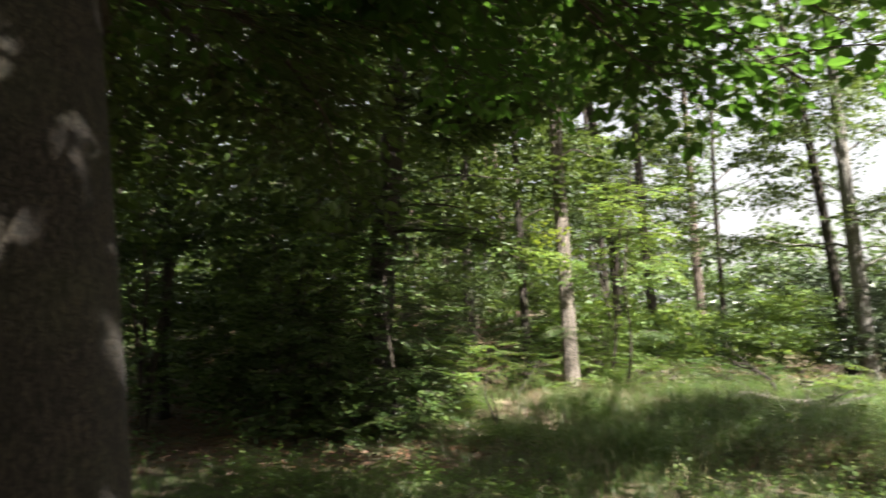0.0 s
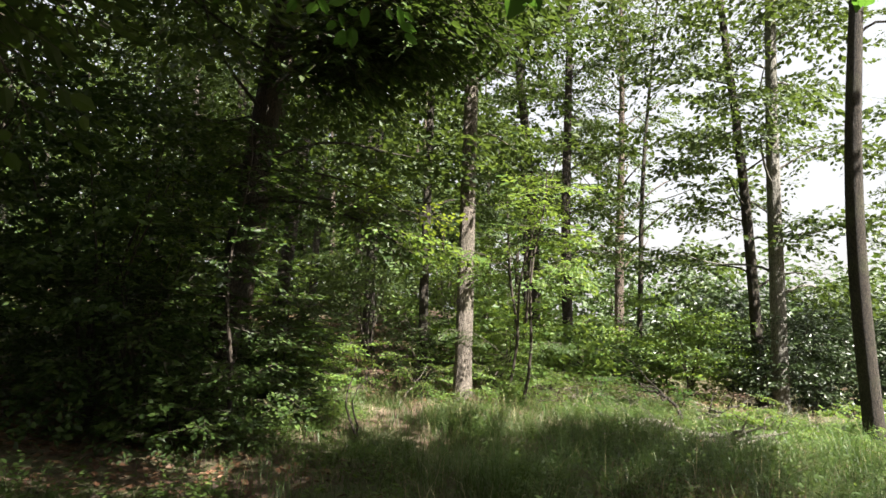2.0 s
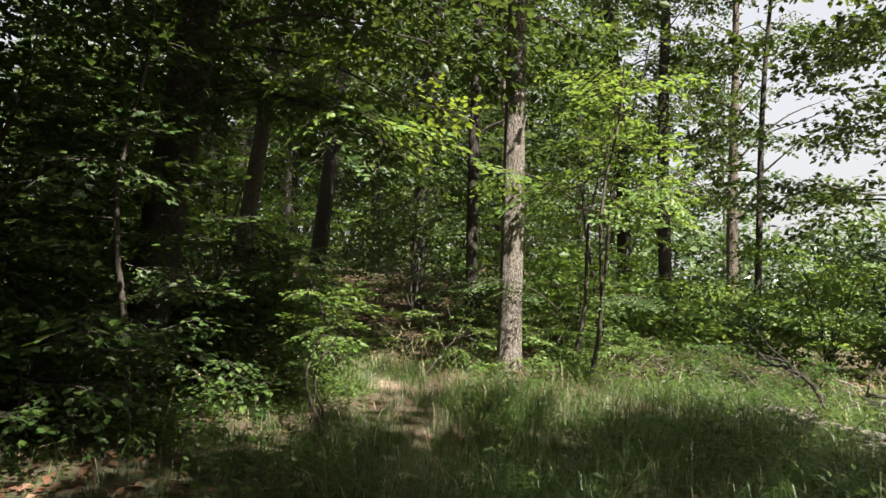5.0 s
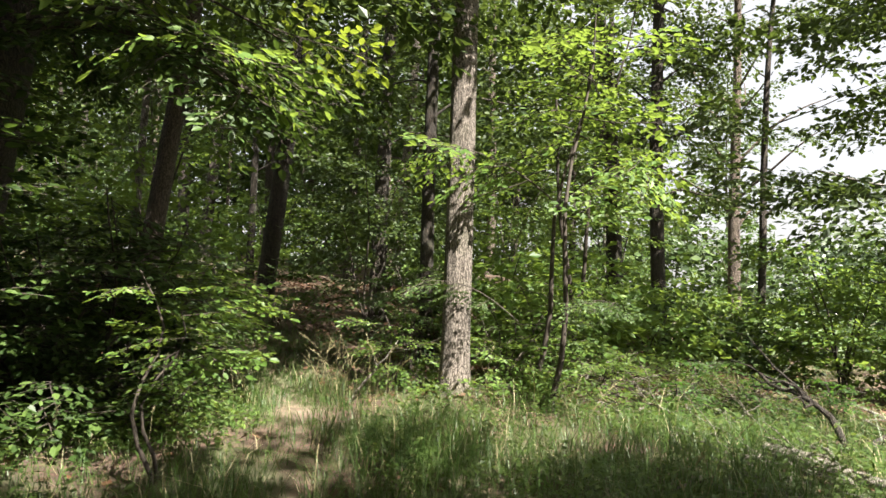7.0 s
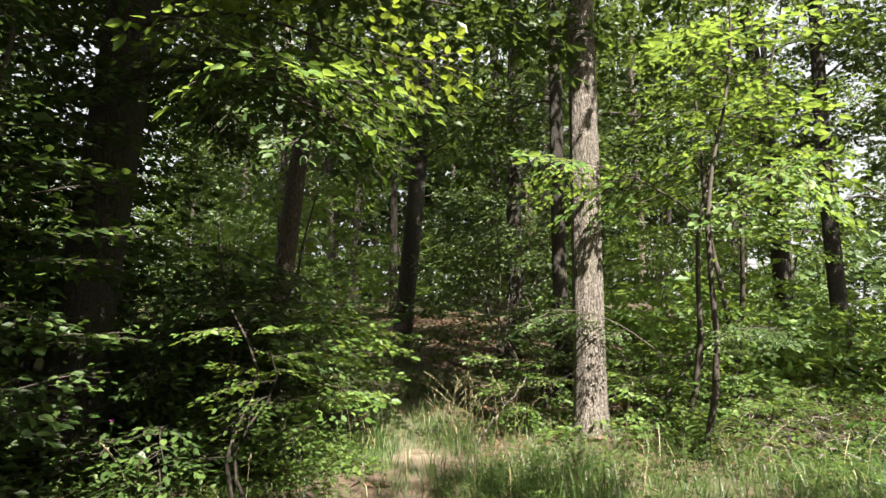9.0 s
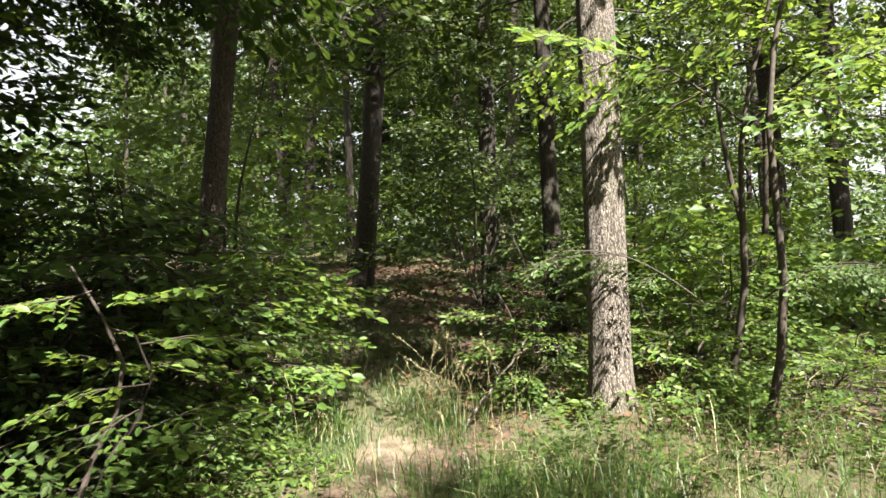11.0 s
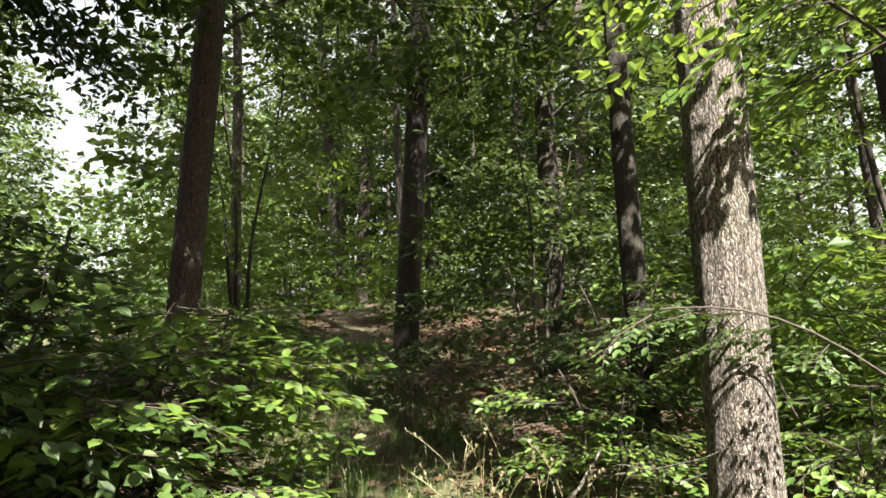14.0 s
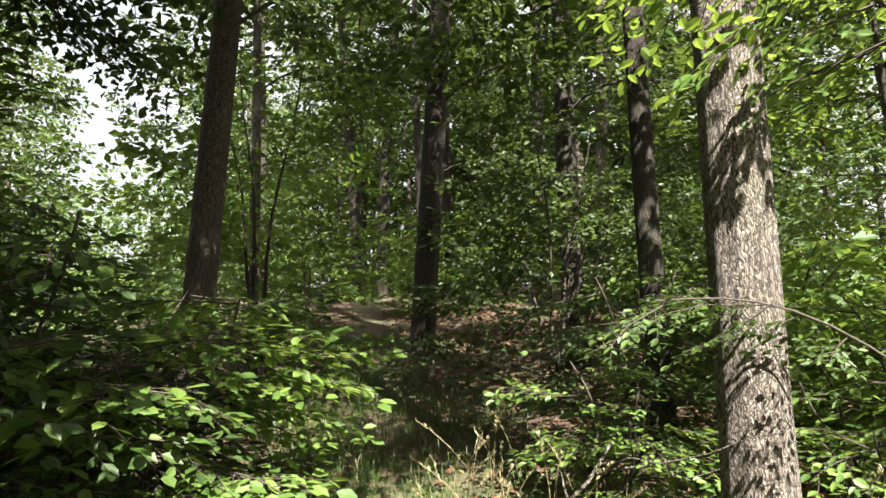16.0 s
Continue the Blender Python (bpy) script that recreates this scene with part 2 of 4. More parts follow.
def spray(seed, side_twigs=12, step=0.05, size=0.075, fine=False, droop=0.12, flat=0.25, bare=False):
    """One leafy branch about a metre long from the origin along +x: twig vertices and faces, leaf vertices and faces."""
    q = np.random.default_rng(seed)
    s = np.linspace(0, 1, 9)
    main = np.stack([s, 0.06 * np.sin(s * 3 + q.uniform(0, 6)), -droop * s ** 2 + 0.04 * np.sin(s * 5 + q.uniform(0, 6))], 1)
    twigs = [tube(main, 0.007 * (1 - 0.8 * s) + 0.001, 4)]
    C, D = [], []
    for i in range(side_twigs):
        a = 0.12 + 0.86 * i / side_twigs + q.uniform(-0.02, 0.02)
        base = np.array([np.interp(a, s, main[:, k]) for k in range(3)])
        sgn = 1 if i % 2 else -1
        ln = (0.5 * (1 - a) ** 0.7 + 0.12) * q.uniform(0.7, 1.15)
        an = radians(q.uniform(38, 62)) * sgn
        d = np.array([math.cos(an), math.sin(an), q.uniform(-flat, flat * 0.8)])
        u = np.linspace(0, 1, 3)[:, None]
        pts = base + d * ln * u + np.array([0.06, 0, -0.05]) * u ** 2
        if not bare:
            twigs.append(tube(pts, np.array([0.0035, 0.0025, 0.001]), 3))
        for j in range(max(3, int(ln / step))):
            w = (j + 0.6) / max(3, int(ln / step))
            C.append(base + d * ln * w + np.array([0.06, 0, -0.05]) * w * w)
            la = math.atan2(d[1], d[0]) + radians(q.uniform(30, 65)) * (1 if j % 2 else -1)
            D.append((math.cos(la), math.sin(la), q.uniform(-0.5, 0.12) if fine else q.uniform(-0.9, 0.25)))
        C.append(base + d * ln + np.array([0.06, 0, -0.05]))
        D.append(tuple(d))
    C, D = np.array(C), np.array(D)
    n = len(C)
    wild = 0.4 if fine else 0.8
    N = np.stack([q.normal(0, wild, n), q.normal(0, wild, n), np.ones(n)], 1)
    L = size * q.uniform(0.65, 1.25, n)
    tv_, tf_ = joined(twigs)
    lv, lf = leaves(C, D, N, L, L * q.uniform(0.5, 0.66, n), fine)
    return tv_, tf_, lv, lf


def spray_mesh(name, seed, mat, **kw):
    tv_, tf_, lv, lf = spray(seed, **kw)
    return mesh_np(name, np.concatenate([tv_, lv]), [tf_, lf + len(tv_)], [TWIG, mat], [0] * len(tf_) + [1] * len(lf))


def turn_matrix(yaw, pitch, roll=0.0):
    return np.array(Euler((roll, -pitch, yaw)).to_matrix())


# ---- ground ----
TRAIL = np.array([(-0.6, -6), (-0.2, -2), (0.2, 1.0), (1.1, 4.0), (1.6, 6.5), (1.7, 8.6), (1.45, 10.9), (0.85, 12.8), (0.1, 14.4), (-0.8, 16.1), (-2.2, 18.6), (-4.2, 22.5), (-6.5, 27.0)])
TRAIL_FINE = np.stack([np.interp(np.linspace(0, 12, 240), np.arange(13), TRAIL[:, k]) for k in (0, 1)], 1)


def smooth(a, b, x):
    """0 up to a, 1 from b on, gently between."""
    u = np.clip((np.asarray(x, float) - a) / (b - a), 0, 1)
    return u * u * (3 - 2 * u)


def height(x, y):
    x, y = np.asarray(x, float), np.asarray(y, float)
    left = np.interp(y, (-200, 0, 4, 8, 10, 12.5, 14, 16, 19, 24, 30, 60, 200), (0, 0, -0.12, -0.2, -0.25, -0.25, -0.18, 0.02, 0.36, 0.8, 1.4, 2.6, 3.0))
    right = -0.25 - 0.03 * np.clip(x - 4, 0, 20)
    w = smooth(3.0, 9.0, x) * smooth(2, 9, y)
    h = left * (1 - w) + right * w
    h = h + 0.12 * smooth(-0.8, -2.5, x) + 0.19 * np.exp(-((x - 2.9) / 1.1) ** 2 - ((y - 13.2) / 0.9) ** 2) - 0.22 * np.exp(-((x - 2.3) / 0.8) ** 2 - ((y - 9.6) / 1.0) ** 2)
    return h + 0.035 * np.sin(x * 1.9 + 0.6 * np.sin(y * 1.1)) * np.cos(y * 1.6) + 0.015 * np.sin(x * 5.1 + y * 3.3)


def trail_distance(x, y):
    d = np.full(np.shape(x), 99.0)
    for px, py in TRAIL_FINE:
        d = np.minimum(d, np.hypot(x - px, y - py))
    return d


far = np.array([9, 12, 16, 22, 30, 42, 60, 90, 140, 220, 350])
gx = np.concatenate([-4 - far[::-1] + 4 - 3, np.arange(-7, 11, 0.14), 11 + far - 6])
gy = np.concatenate([-far[::-1] + 5, np.arange(-3, 25, 0.14), 25 + far - 6])
GX, GY = np.meshgrid(gx, gy)
V = np.stack([GX, GY, height(GX, GY)], -1).reshape(-1, 3)
nx, ny = len(gx), len(gy)
I = (np.arange(ny - 1)[:, None] * nx + np.arange(nx - 1)[None]).ravel()
me = mesh_np("ground", V, np.stack([I, I + 1, I + 1 + nx, I + nx], 1), [GROUND], smooth=True)
td = trail_distance(V[:, 0], V[:, 1]) + 0.12 * np.sin(V[:, 0] * 7) * np.sin(V[:, 1] * 5.3)
bend_wide = 0.1 * np.exp(-((V[:, 1] - 12.8) / 0.7) ** 2)
worn = (1 - smooth(0.06 + bend_wide, 0.24 + bend_wide, td)) * (0.2 + 0.8 * np.exp(-((V[:, 1] - 12.6) / 1.3) ** 2) + 0.2 * np.exp(-((V[:, 1] - 9.8) / 1.4) ** 2) + 0.25 * np.sin(V[:, 1] * 2.3) * np.sin(V[:, 0] * 3))
worn = worn + 0.9 * np.exp(-((V[:, 0] - 6.9) / 1.3) ** 2 - ((V[:, 1] - 6.6) / 0.9) ** 2)
worn = np.clip(worn * (1 - 0.8 * smooth(13.4, 14.4, V[:, 1])), 0, 1)
col = me.color_attributes.new("trail", "FLOAT_COLOR", "POINT")
col.data.foreach_set("color", np.stack([worn, worn, worn, np.ones_like(worn)], 1).astype(np.float32).ravel())
tagged(new("ground", me), "woodland ground of brown leaf litter with a trodden trail", "ground", kind="structure")


# ---- trees ----
def trunk_line(base, lean, tall, bend, seed, n):
    q = np.random.default_rng(seed)
    z = np.linspace(0, 1, n) * tall
    g = float(height(*base))
    a, b = q.uniform(0, 6.28, 2)
    return np.stack([base[0] + lean[0] * z + bend * (np.sin(z * 0.55 + a) - math.sin(a)), base[1] + lean[1] * z + bend * (np.sin(z * 0.45 + b) - math.sin(b)), g - 0.15 + z], 1)


SPRAY_FAR = [spray(900 + i, side_twigs=11, step=0.082, size=0.165, flat=0.5, bare=True) for i in range(5)]
SPRAY_MID = [spray(930 + i, side_twigs=12, step=0.07, size=0.11, flat=0.4, bare=True) for i in range(5)]


def tree(name, label, base, lean=(0, 0), tall=16.0, r=0.15, bark=None, leaf=None, crown=(5.0, 3.0), limbs=14, per_limb=9, bend=0.05, seed=1, sides=20, kind=SPRAY_MID, spread=1.2, flare=0.45, group="", category="tree", rise=0.45, ridge=0.05, limb_size=0.2):
    """Tapered trunk, limbs from crown[0] metres up and reaching crown[1] metres out, and leafy branches on the limbs."""
    q = np.random.default_rng(seed)
    at_ground = (base[0], base[1], float(height(*base)))
    root = tagged(new(name), label, category, group)
    root.location = at_ground
    n = max(12, int(tall / (0.22 if sides > 16 else 0.6)))
    line = trunk_line(base, lean, tall, bend, seed, n) - np.array(at_ground)
    z = np.linspace(0, 1, n) * tall
    rad = r * (1 - 0.8 * (z / tall) ** 1.2) + r * flare * np.exp(-z / 0.22)
    v, f = tube(line, rad, sides, ridge, seed)
    part("trunk", mesh_np("trunk", v, f, [bark], smooth=True), root)
    LV, LF, o = [], [], 0
    for i in range(limbs):
        zi = crown[0] + (tall * 0.97 - crown[0]) * (i + q.uniform(0, 0.8)) / limbs
        k = zi / tall * (n - 1)
        start = np.array([np.interp(k, np.arange(n), line[:, c]) for c in range(3)])
        yaw = i * 2.4 + q.uniform(-0.5, 0.5)
        reach = crown[1] * (1 - 0.65 * max(0, (zi - crown[0]) / (tall - crown[0]))) * q.uniform(0.6, 1.15)
        u = np.linspace(0, 1, 8)
        up = rise + 0.5 * (zi / tall) ** 2
        pts = start + np.stack([np.cos(yaw + 0.3 * u) * reach * u, np.sin(yaw + 0.3 * u) * reach * u, reach * (up * u - 0.25 * u ** 2) + 0.1 * np.sin(u * 6 + i)], 1)
        rl = max(0.015, limb_size * np.interp(zi, z, rad))
        v, f = tube(pts, rl * (1 - 0.85 * u) + 0.004, 6 if sides > 16 else 4)
        part("limb", mesh_np("limb", v, f, [bark], smooth=True), root)
        if per_limb:
            m = per_limb
            w = q.uniform(0.3, 1.0, m)
            P = np.stack([np.interp(w, u, pts[:, c]) for c in range(3)], 1) + q.normal(0, 0.22 * spread, (m, 3)) * np.array([1, 1, 0.7])
            for p in P:
                tv_, tf_, lv, lf = kind[q.integers(len(kind))]
                M = turn_matrix(yaw + q.uniform(-1.3, 1.3), q.uniform(-0.35, 0.35), q.uniform(-0.4, 0.4)) * q.uniform(0.75, 1.25) * spread
                LV.append(lv @ M.T + p)
                LF.append(lf + o)
                o += len(lv)
    if LV:
        part("crown", mesh_np("crown", np.concatenate(LV), np.concatenate(LF), [leaf]), root)
    return root


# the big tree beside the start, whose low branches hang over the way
near_tree = tree("broadleaf_tree", "big rough-barked tree with low drooping dark branches", (-1.06, 1.98), (-0.05, 0.0), 11.0, 0.21, BARK_DARK_SHADED, LEAF, (3.2, 4.0), 22, 9, 0.03, 11, 32)
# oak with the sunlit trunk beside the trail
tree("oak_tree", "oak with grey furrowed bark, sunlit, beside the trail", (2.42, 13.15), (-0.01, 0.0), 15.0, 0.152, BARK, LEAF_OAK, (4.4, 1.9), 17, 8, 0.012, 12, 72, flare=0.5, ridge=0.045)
tree("oak_tree", "stout dark oak trunk wrapped in undergrowth", (-1.22, 10.65), (0.1, 0.0), 15.0, 0.22, BARK_DARK_SHADED, LEAF_OAK, (3.3, 2.9), 26, 14, 0.03, 13, 40, limb_size=0.12)
tree("oak_tree", "oak with shade-darkened bark standing close to the trail", (-1.66, 19.2), (0.075, 0.0), 17.0, 0.18, BARK_DARK_SHADED, LEAF_OAK, (3.3, 3.0), 18, 6, 0.03, 14, 32, limb_size=0.13)
tree("oak_tree", "leaning oak with brown bark among shrubs", (-1.68, 14.3), (0.1, 0.0), 14.0, 0.135, BARK_RED, LEAF_OAK, (3.3, 3.0), 20, 8, 0.02, 15, 28, limb_size=0.13)
tree("oak_tree", "slim dark oak behind the sunlit one", (1.9, 15.6), (-0.02, 0.0), 15.0, 0.1, BARK_DARK_SHADED, LEAF_OAK, (3.3, 2.6), 18, 8, 0.02, 16, 28)
tree("oak_tree", "dark slanting tree with a forked crown", (5.75, 21.9), (-0.1, 0.0), 17.0, 0.19, BARK_DARK_SHADED, LEAF_OAK, (3.8, 2.6), 26, 9, 0.09, 17, spread=1.0)
tree("oak_tree", "straight greenish-grey trunk in thin woodland", (6.48, 20.8), (-0.03, 0.0), 17.0, 0.16, BARK_DARK_SHADED, LEAF_OAK, (3.0, 2.3), 26, 9, 0.05, 18, spread=1.0)
tree("pine_tree", "slender reddish trunk with bare fine branches", (10.3, 27.0), (-0.02, 0.0), 17.0, 0.19, BARK_RED, LEAF_OAK, (3.5, 3.2), 30, 2, 0.03, 19, rise=0.95, limb_size=0.3)
tree("beech_tree", "pale smooth sunlit trunk at the wood's edge", (9.3, 15.0), (-0.03, 0.0), 16.0, 0.17, BARK_PALE, LEAF_OAK, (2.4, 2.6), 24, 8, 0.04, 20)
tree("oak_tree", "leaning grey trunk beside the pale one", (9.5, 16.0), (-0.115, 0.0), 16.0, 0.125, BARK_DARK_SHADED, LEAF_OAK, (2.4, 2.8), 24, 8, 0.05, 21)
tree("oak_tree", "crooked dark trunk at the clearing's edge", (8.2, 10.9), (-0.05, 0.0), 13.0, 0.145, BARK_DARK_SHADED, LEAF_OAK, (6.0, 1.6), 9, 4, 0.13, 22)
tree("young_tree", "thin tree with sparse leaves in the open", (19.8, 22.0), (-0.02, 0.0), 13.0, 0.14, BARK_DARK_SHADED, LEAF_OAK, (1.5, 2.4), 20, 6, 0.08, 23)
# bark of this far pair is coloured dark in place of shade
tree("beech_tree", "grey far trunk, one of a close pair", (-7.1, 29.0), (0.08, 0.0), 17.0, 0.2, BARK_DARK_SHADED, LEAF_OAK, (6.0, 3.2), 14, 10, 0.03, 24)
tree("beech_tree", "grey far trunk, one of a close pair", (-7.7, 28.8), (-0.05, 0.0), 17.0, 0.2, BARK_DARK_SHADED, LEAF_OAK, (6.0, 3.2), 14, 10, 0.03, 25)
tree("oak_tree", "half-hidden dark trunk behind young beech", (0.72, 18.5), (0.0, 0.0), 16.0, 0.15, BARK_DARK_SHADED, LEAF_OAK, (3.0, 2.8), 15, 6, 0.02, 26, limb_size=0.13)
tree("beech_tree", "grey thin trunk deep in the wood", (0.1, 26.0), (0.03, 0.0), 17.0, 0.17, BARK, LEAF_OAK, (3.0, 3.0), 20, 10, 0.02, 27)
tree("young_tree", "thin grey trunk behind the leaning oak", (-3.75, 18.0), (0.0, 0.0), 13.0, 0.08, BARK, LEAF_OAK, (3.6, 2.2), 14, 10, 0.03, 28)
tree("young_tree", "slim dark tree in the shaded thicket", (-4.6, 11.2), (0.02, 0.0), 10.0, 0.09, BARK_DARK_SHADED, LEAF, (1.8, 2.8), 24, 11, 0.04, 29)
tree("young_tree", "slim dark tree in the shaded thicket", (-7.2, 12.0), (0.0, 0.0), 11.0, 0.1, BARK_DARK_SHADED, LEAF, (1.8, 3.0), 26, 11, 0.04, 30)

# added tree: trunk hidden from view, crown shades the far pair
tree("oak_tree", "oak added behind the trailside oak to shade the far pair", (-3.9, 24.7), (0.0, 0.0), 15.0, 0.11, BARK_DARK_SHADED, LEAF_OAK, (3.0, 2.8), 20, 7, 0.02, 36, 14)

# unseen trees added round the start, whose shade lies on the undergrowth
tree("oak_tree", "unseen tall oak added to dapple the trail", (7.5, 3.5), (0.0, 0.0), 11.0, 0.22, BARK_DARK_SHADED, LEAF_OAK, (5.0, 2.7), 18, 6, 0.03, 31, kind=SPRAY_FAR, spread=1.3)
tree("oak_tree", "unseen tall oak added behind the start to shade the near tree", (1.9, -2.6), (0.0, 0.0), 11.0, 0.22, BARK_DARK_SHADED, LEAF_OAK, (4.6, 3.6), 14, 6, 0.03, 34, kind=SPRAY_FAR, spread=1.7)
tree("oak_tree", "unseen leaning oak added to shade the thicket", (-4.5, 5.2), (0.32, 0.03), 12.0, 0.22, BARK_DARK_SHADED, LEAF_OAK, (5.5, 4.2), 24, 16, 0.03, 32, kind=SPRAY_FAR, spread=1.8)

# one more unseen tree, added to shade litter and thicket
tree("oak_tree", "unseen thin-crowned oak added for shade near the start", (4.3, 2.5), (0.0, 0.0), 11.0, 0.2, BARK_DARK_SHADED, LEAF_OAK, (6.0, 2.4), 16, 5, 0.03, 35, kind=SPRAY_FAR, spread=1.4)

# the wood beyond
spots = []
for k in range(900):
    x, y = rng.uniform(-38, 24), rng.uniform(20, 58)
    bearing = math.degrees(math.atan2(x - 1, y))
    thin = 1.0 if bearing < 4 else (0.4 if bearing < 20 else (0.12 if bearing < 30 else 0.0))
    if y < 24 and -7 < x < 4:
        continue
    if -52 < math.degrees(math.atan2(x - 2.2, y - 9.8)) < -40.5:
        thin = 0.0
    if rng.uniform() > thin or any(math.hypot(x - a, y - b) < 2.4 for a, b in spots) or abs(np.interp(y, TRAIL[:, 1], TRAIL[:, 0]) - x) < 1.2 and y < 30:
        continue
    spots.append((x, y))
    if len(spots) >= 70:
        break
for k, (x, y) in enumerate(spots):
    r = rng.uniform(0.08, 0.18)
    wide = 1.3 if y < 32 else 1.9
    # shaded trunks are coloured dark; pale bark only where x > 4
    tree("woodland_tree", "slim woodland tree with a leafy crown", (x, y), (rng.normal(0, 0.04), 0.0), rng.uniform(12, 18), r, (BARK_DARK_SHADED, BARK_DARK_SHADED, BARK_RED, BARK_PALE if x > 4 else BARK_DARK_SHADED)[k % 4], LEAF_OAK if k % 3 else LEAF, (rng.uniform(2.0, 4.5), rng.uniform(2.4, 3.6)), 13, 4, 0.06, 100 + k, 10, SPRAY_FAR, wide, group="trees of the wood beyond")

# unseen trees added behind the start to hold back sky light
for k in range(46):
    turn = radians(-128 + 250 * (k + rng.uniform(0, 0.9)) / 46)
    away = rng.uniform(11, 22)
    x, y = 1.5 - math.sin(turn) * away, 1.0 - math.cos(turn) * away
    if x > 4 and y > -7 or y > 4:
        continue
    tree("woodland_tree", "unseen leafy tree added behind the start to block sky light", (x, y), (rng.normal(0, 0.03), 0.0), rng.uniform(9, 12), rng.uniform(0.1, 0.18), BARK_DARK_SHADED, LEAF_OAK, (1.6, 3.2), 12, 3, 0.05, 800 + k, 10, SPRAY_FAR, 2.6, group="trees behind the start")

# ---- shrubs ----
NEAR = {LEAF: [spray_mesh("leafy_branch", 300 + i, LEAF, fine=True, size=0.105, step=0.068) for i in range(6)],
        LEAF_SUNLIT: [spray_mesh("leafy_branch", 320 + i, LEAF_SUNLIT, fine=True, size=0.105, step=0.068) for i in range(6)],
        LEAF_HAZEL: [spray_mesh("leafy_branch", 360 + i, LEAF_HAZEL, fine=True, size=0.105, step=0.068) for i in range(5)],
        LEAF_YELLOW: [spray_mesh("leafy_branch", 340 + i, LEAF_YELLOW, fine=True, size=0.1, step=0.07) for i in range(3)]}


def shrub(label, base, tall, wide, count, leaf=LEAF, near=True, seed=1, stems=5, size=(0.6, 1.05), low=0.1, name="shrub", lean=(0, 0), group=""):
    """Stems from one root and leafy branches in layers, longest low down."""
    q = np.random.default_rng(seed)
    root = tagged(new(name), label, "shrub" if name == "shrub" else "sapling", group)
    root.location = (base[0], base[1], float(height(*base)))
    ends = []
    for i in range(stems):
        a = i * 2.4 + q.uniform(-0.4, 0.4)
        out = wide * q.uniform(0.25, 0.7) if stems > 1 else 0.05
        u = np.linspace(0, 1, 9)
        top = tall * q.uniform(0.75, 1.0)
        wave = 0.07 if name == "sapling" else 0.03
        pts = np.stack([math.cos(a) * out * u ** 1.5 + lean[0] * u + wave * np.sin(u * 9 + i), math.sin(a) * out * u ** 1.5 + lean[1] * u + wave * np.cos(u * 8 + i), top * u - 0.06], 1)
        v, f = tube(pts, (0.006 + 0.0055 * tall) * (1 - 0.8 * u) + 0.002, 7, 0.05, seed + i)
        part("stem", mesh_np("stem", v, f, [TWIG], smooth=True), root)
        ends.append(pts)
    LV, LF, o = [], [], 0
    for i in range(count):
        pts = ends[i % stems]
        w = low + (1 - low) * (i + q.uniform(0, 1)) / count
        p = np.array([np.interp(w, np.linspace(0, 1, 9), pts[:, c]) for c in range(3)])
        yaw = i * 2.4 + q.uniform(-0.6, 0.6)
        ln = wide * (1 - 0.55 * w ** 2) * q.uniform(0.45, 1.05)
        turn = Euler((q.uniform(-0.25, 0.25), -q.uniform(-0.3, 0.3), yaw + q.uniform(-0.4, 0.4)))
        s = q.uniform(*size)
        p = p + np.array([math.cos(yaw), math.sin(yaw), 0]) * max(0.0, ln - 0.65 * s)
        if near:
            meshes = NEAR[leaf]
            b = part("leafy_branch", meshes[q.integers(len(meshes))], root)
            b.location, b.rotation_euler, b.scale = p, turn, [s] * 3
        else:
            lv, lf = SPRAY_MID[q.integers(len(SPRAY_MID))][2:]
            LV.append(lv @ (np.array(turn.to_matrix()) * s).T + p)
            LF.append(lf + o)
            o += len(lv)
    if LV:
        part("foliage", mesh_np("foliage", np.concatenate(LV), np.concatenate(LF), [leaf]), root)
    return root


# low boughs that hang over the start of the way
def bough(label, start, end, sag, count, seed, leaf=LEAF, r=0.028, size=(0.5, 0.95)):
    q = np.random.default_rng(seed)
    root = tagged(new("hanging_bough"), label, "branch")
    root.location = start
    u = np.linspace(0, 1, 9)
    d = np.array(end) - np.array(start)
    pts = d * u[:, None] + np.array([0, 0, 1.0]) * (sag * np.sin(u * np.pi))[:, None]
    v, f = tube(pts, r * (1 - 0.85 * u) + 0.003, 7, 0.05, seed)
    part("stem", mesh_np("stem", v, f, [TWIG], smooth=True), root)
    yaw = math.atan2(d[1], d[0])
    for i in range(count):
        w = 0.25 + 0.75 * (i + q.uniform(0, 1)) / count
        b = part("leafy_branch", NEAR[leaf][i % len(NEAR[leaf])], root)
        b.location = [np.interp(w, u, pts[:, c]) for c in range(3)]
        b.rotation_euler = (q.uniform(-0.5, 0.5), q.uniform(-0.1, 0.55), yaw + q.uniform(-1.5, 1.5))
        b.scale = [q.uniform(*size)] * 3


bough("dark leafy bough hanging low over the trail", (-1.2, 2.0, 3.0), (1.0, 3.3, 2.95), 0.3, 13, 261, LEAF_HAZEL)
bough("dark leafy bough hanging low over the trail", (-1.25, 1.95, 2.9), (0.1, 3.6, 2.8), 0.3, 14, 262, LEAF_HAZEL)
bough("dark leafy bough hanging low over the trail", (-1.2, 2.0, 3.2), (2.0, 3.6, 3.1), 0.35, 14, 263, LEAF_HAZEL)
bough("dark leafy bough hanging low over the undergrowth", (-1.25, 2.05, 2.6), (-1.2, 4.4, 2.65), 0.3, 15, 264)
bough("dark leafy bough hanging low over the undergrowth", (-1.3, 2.05, 2.9), (-2.8, 4.6, 2.8), 0.3, 15, 265)
bough("dark leafy bough hanging low over the trail", (-1.2, 2.0, 3.2), (0.7, 4.4, 3.3), 0.3, 13, 266, LEAF_HAZEL)
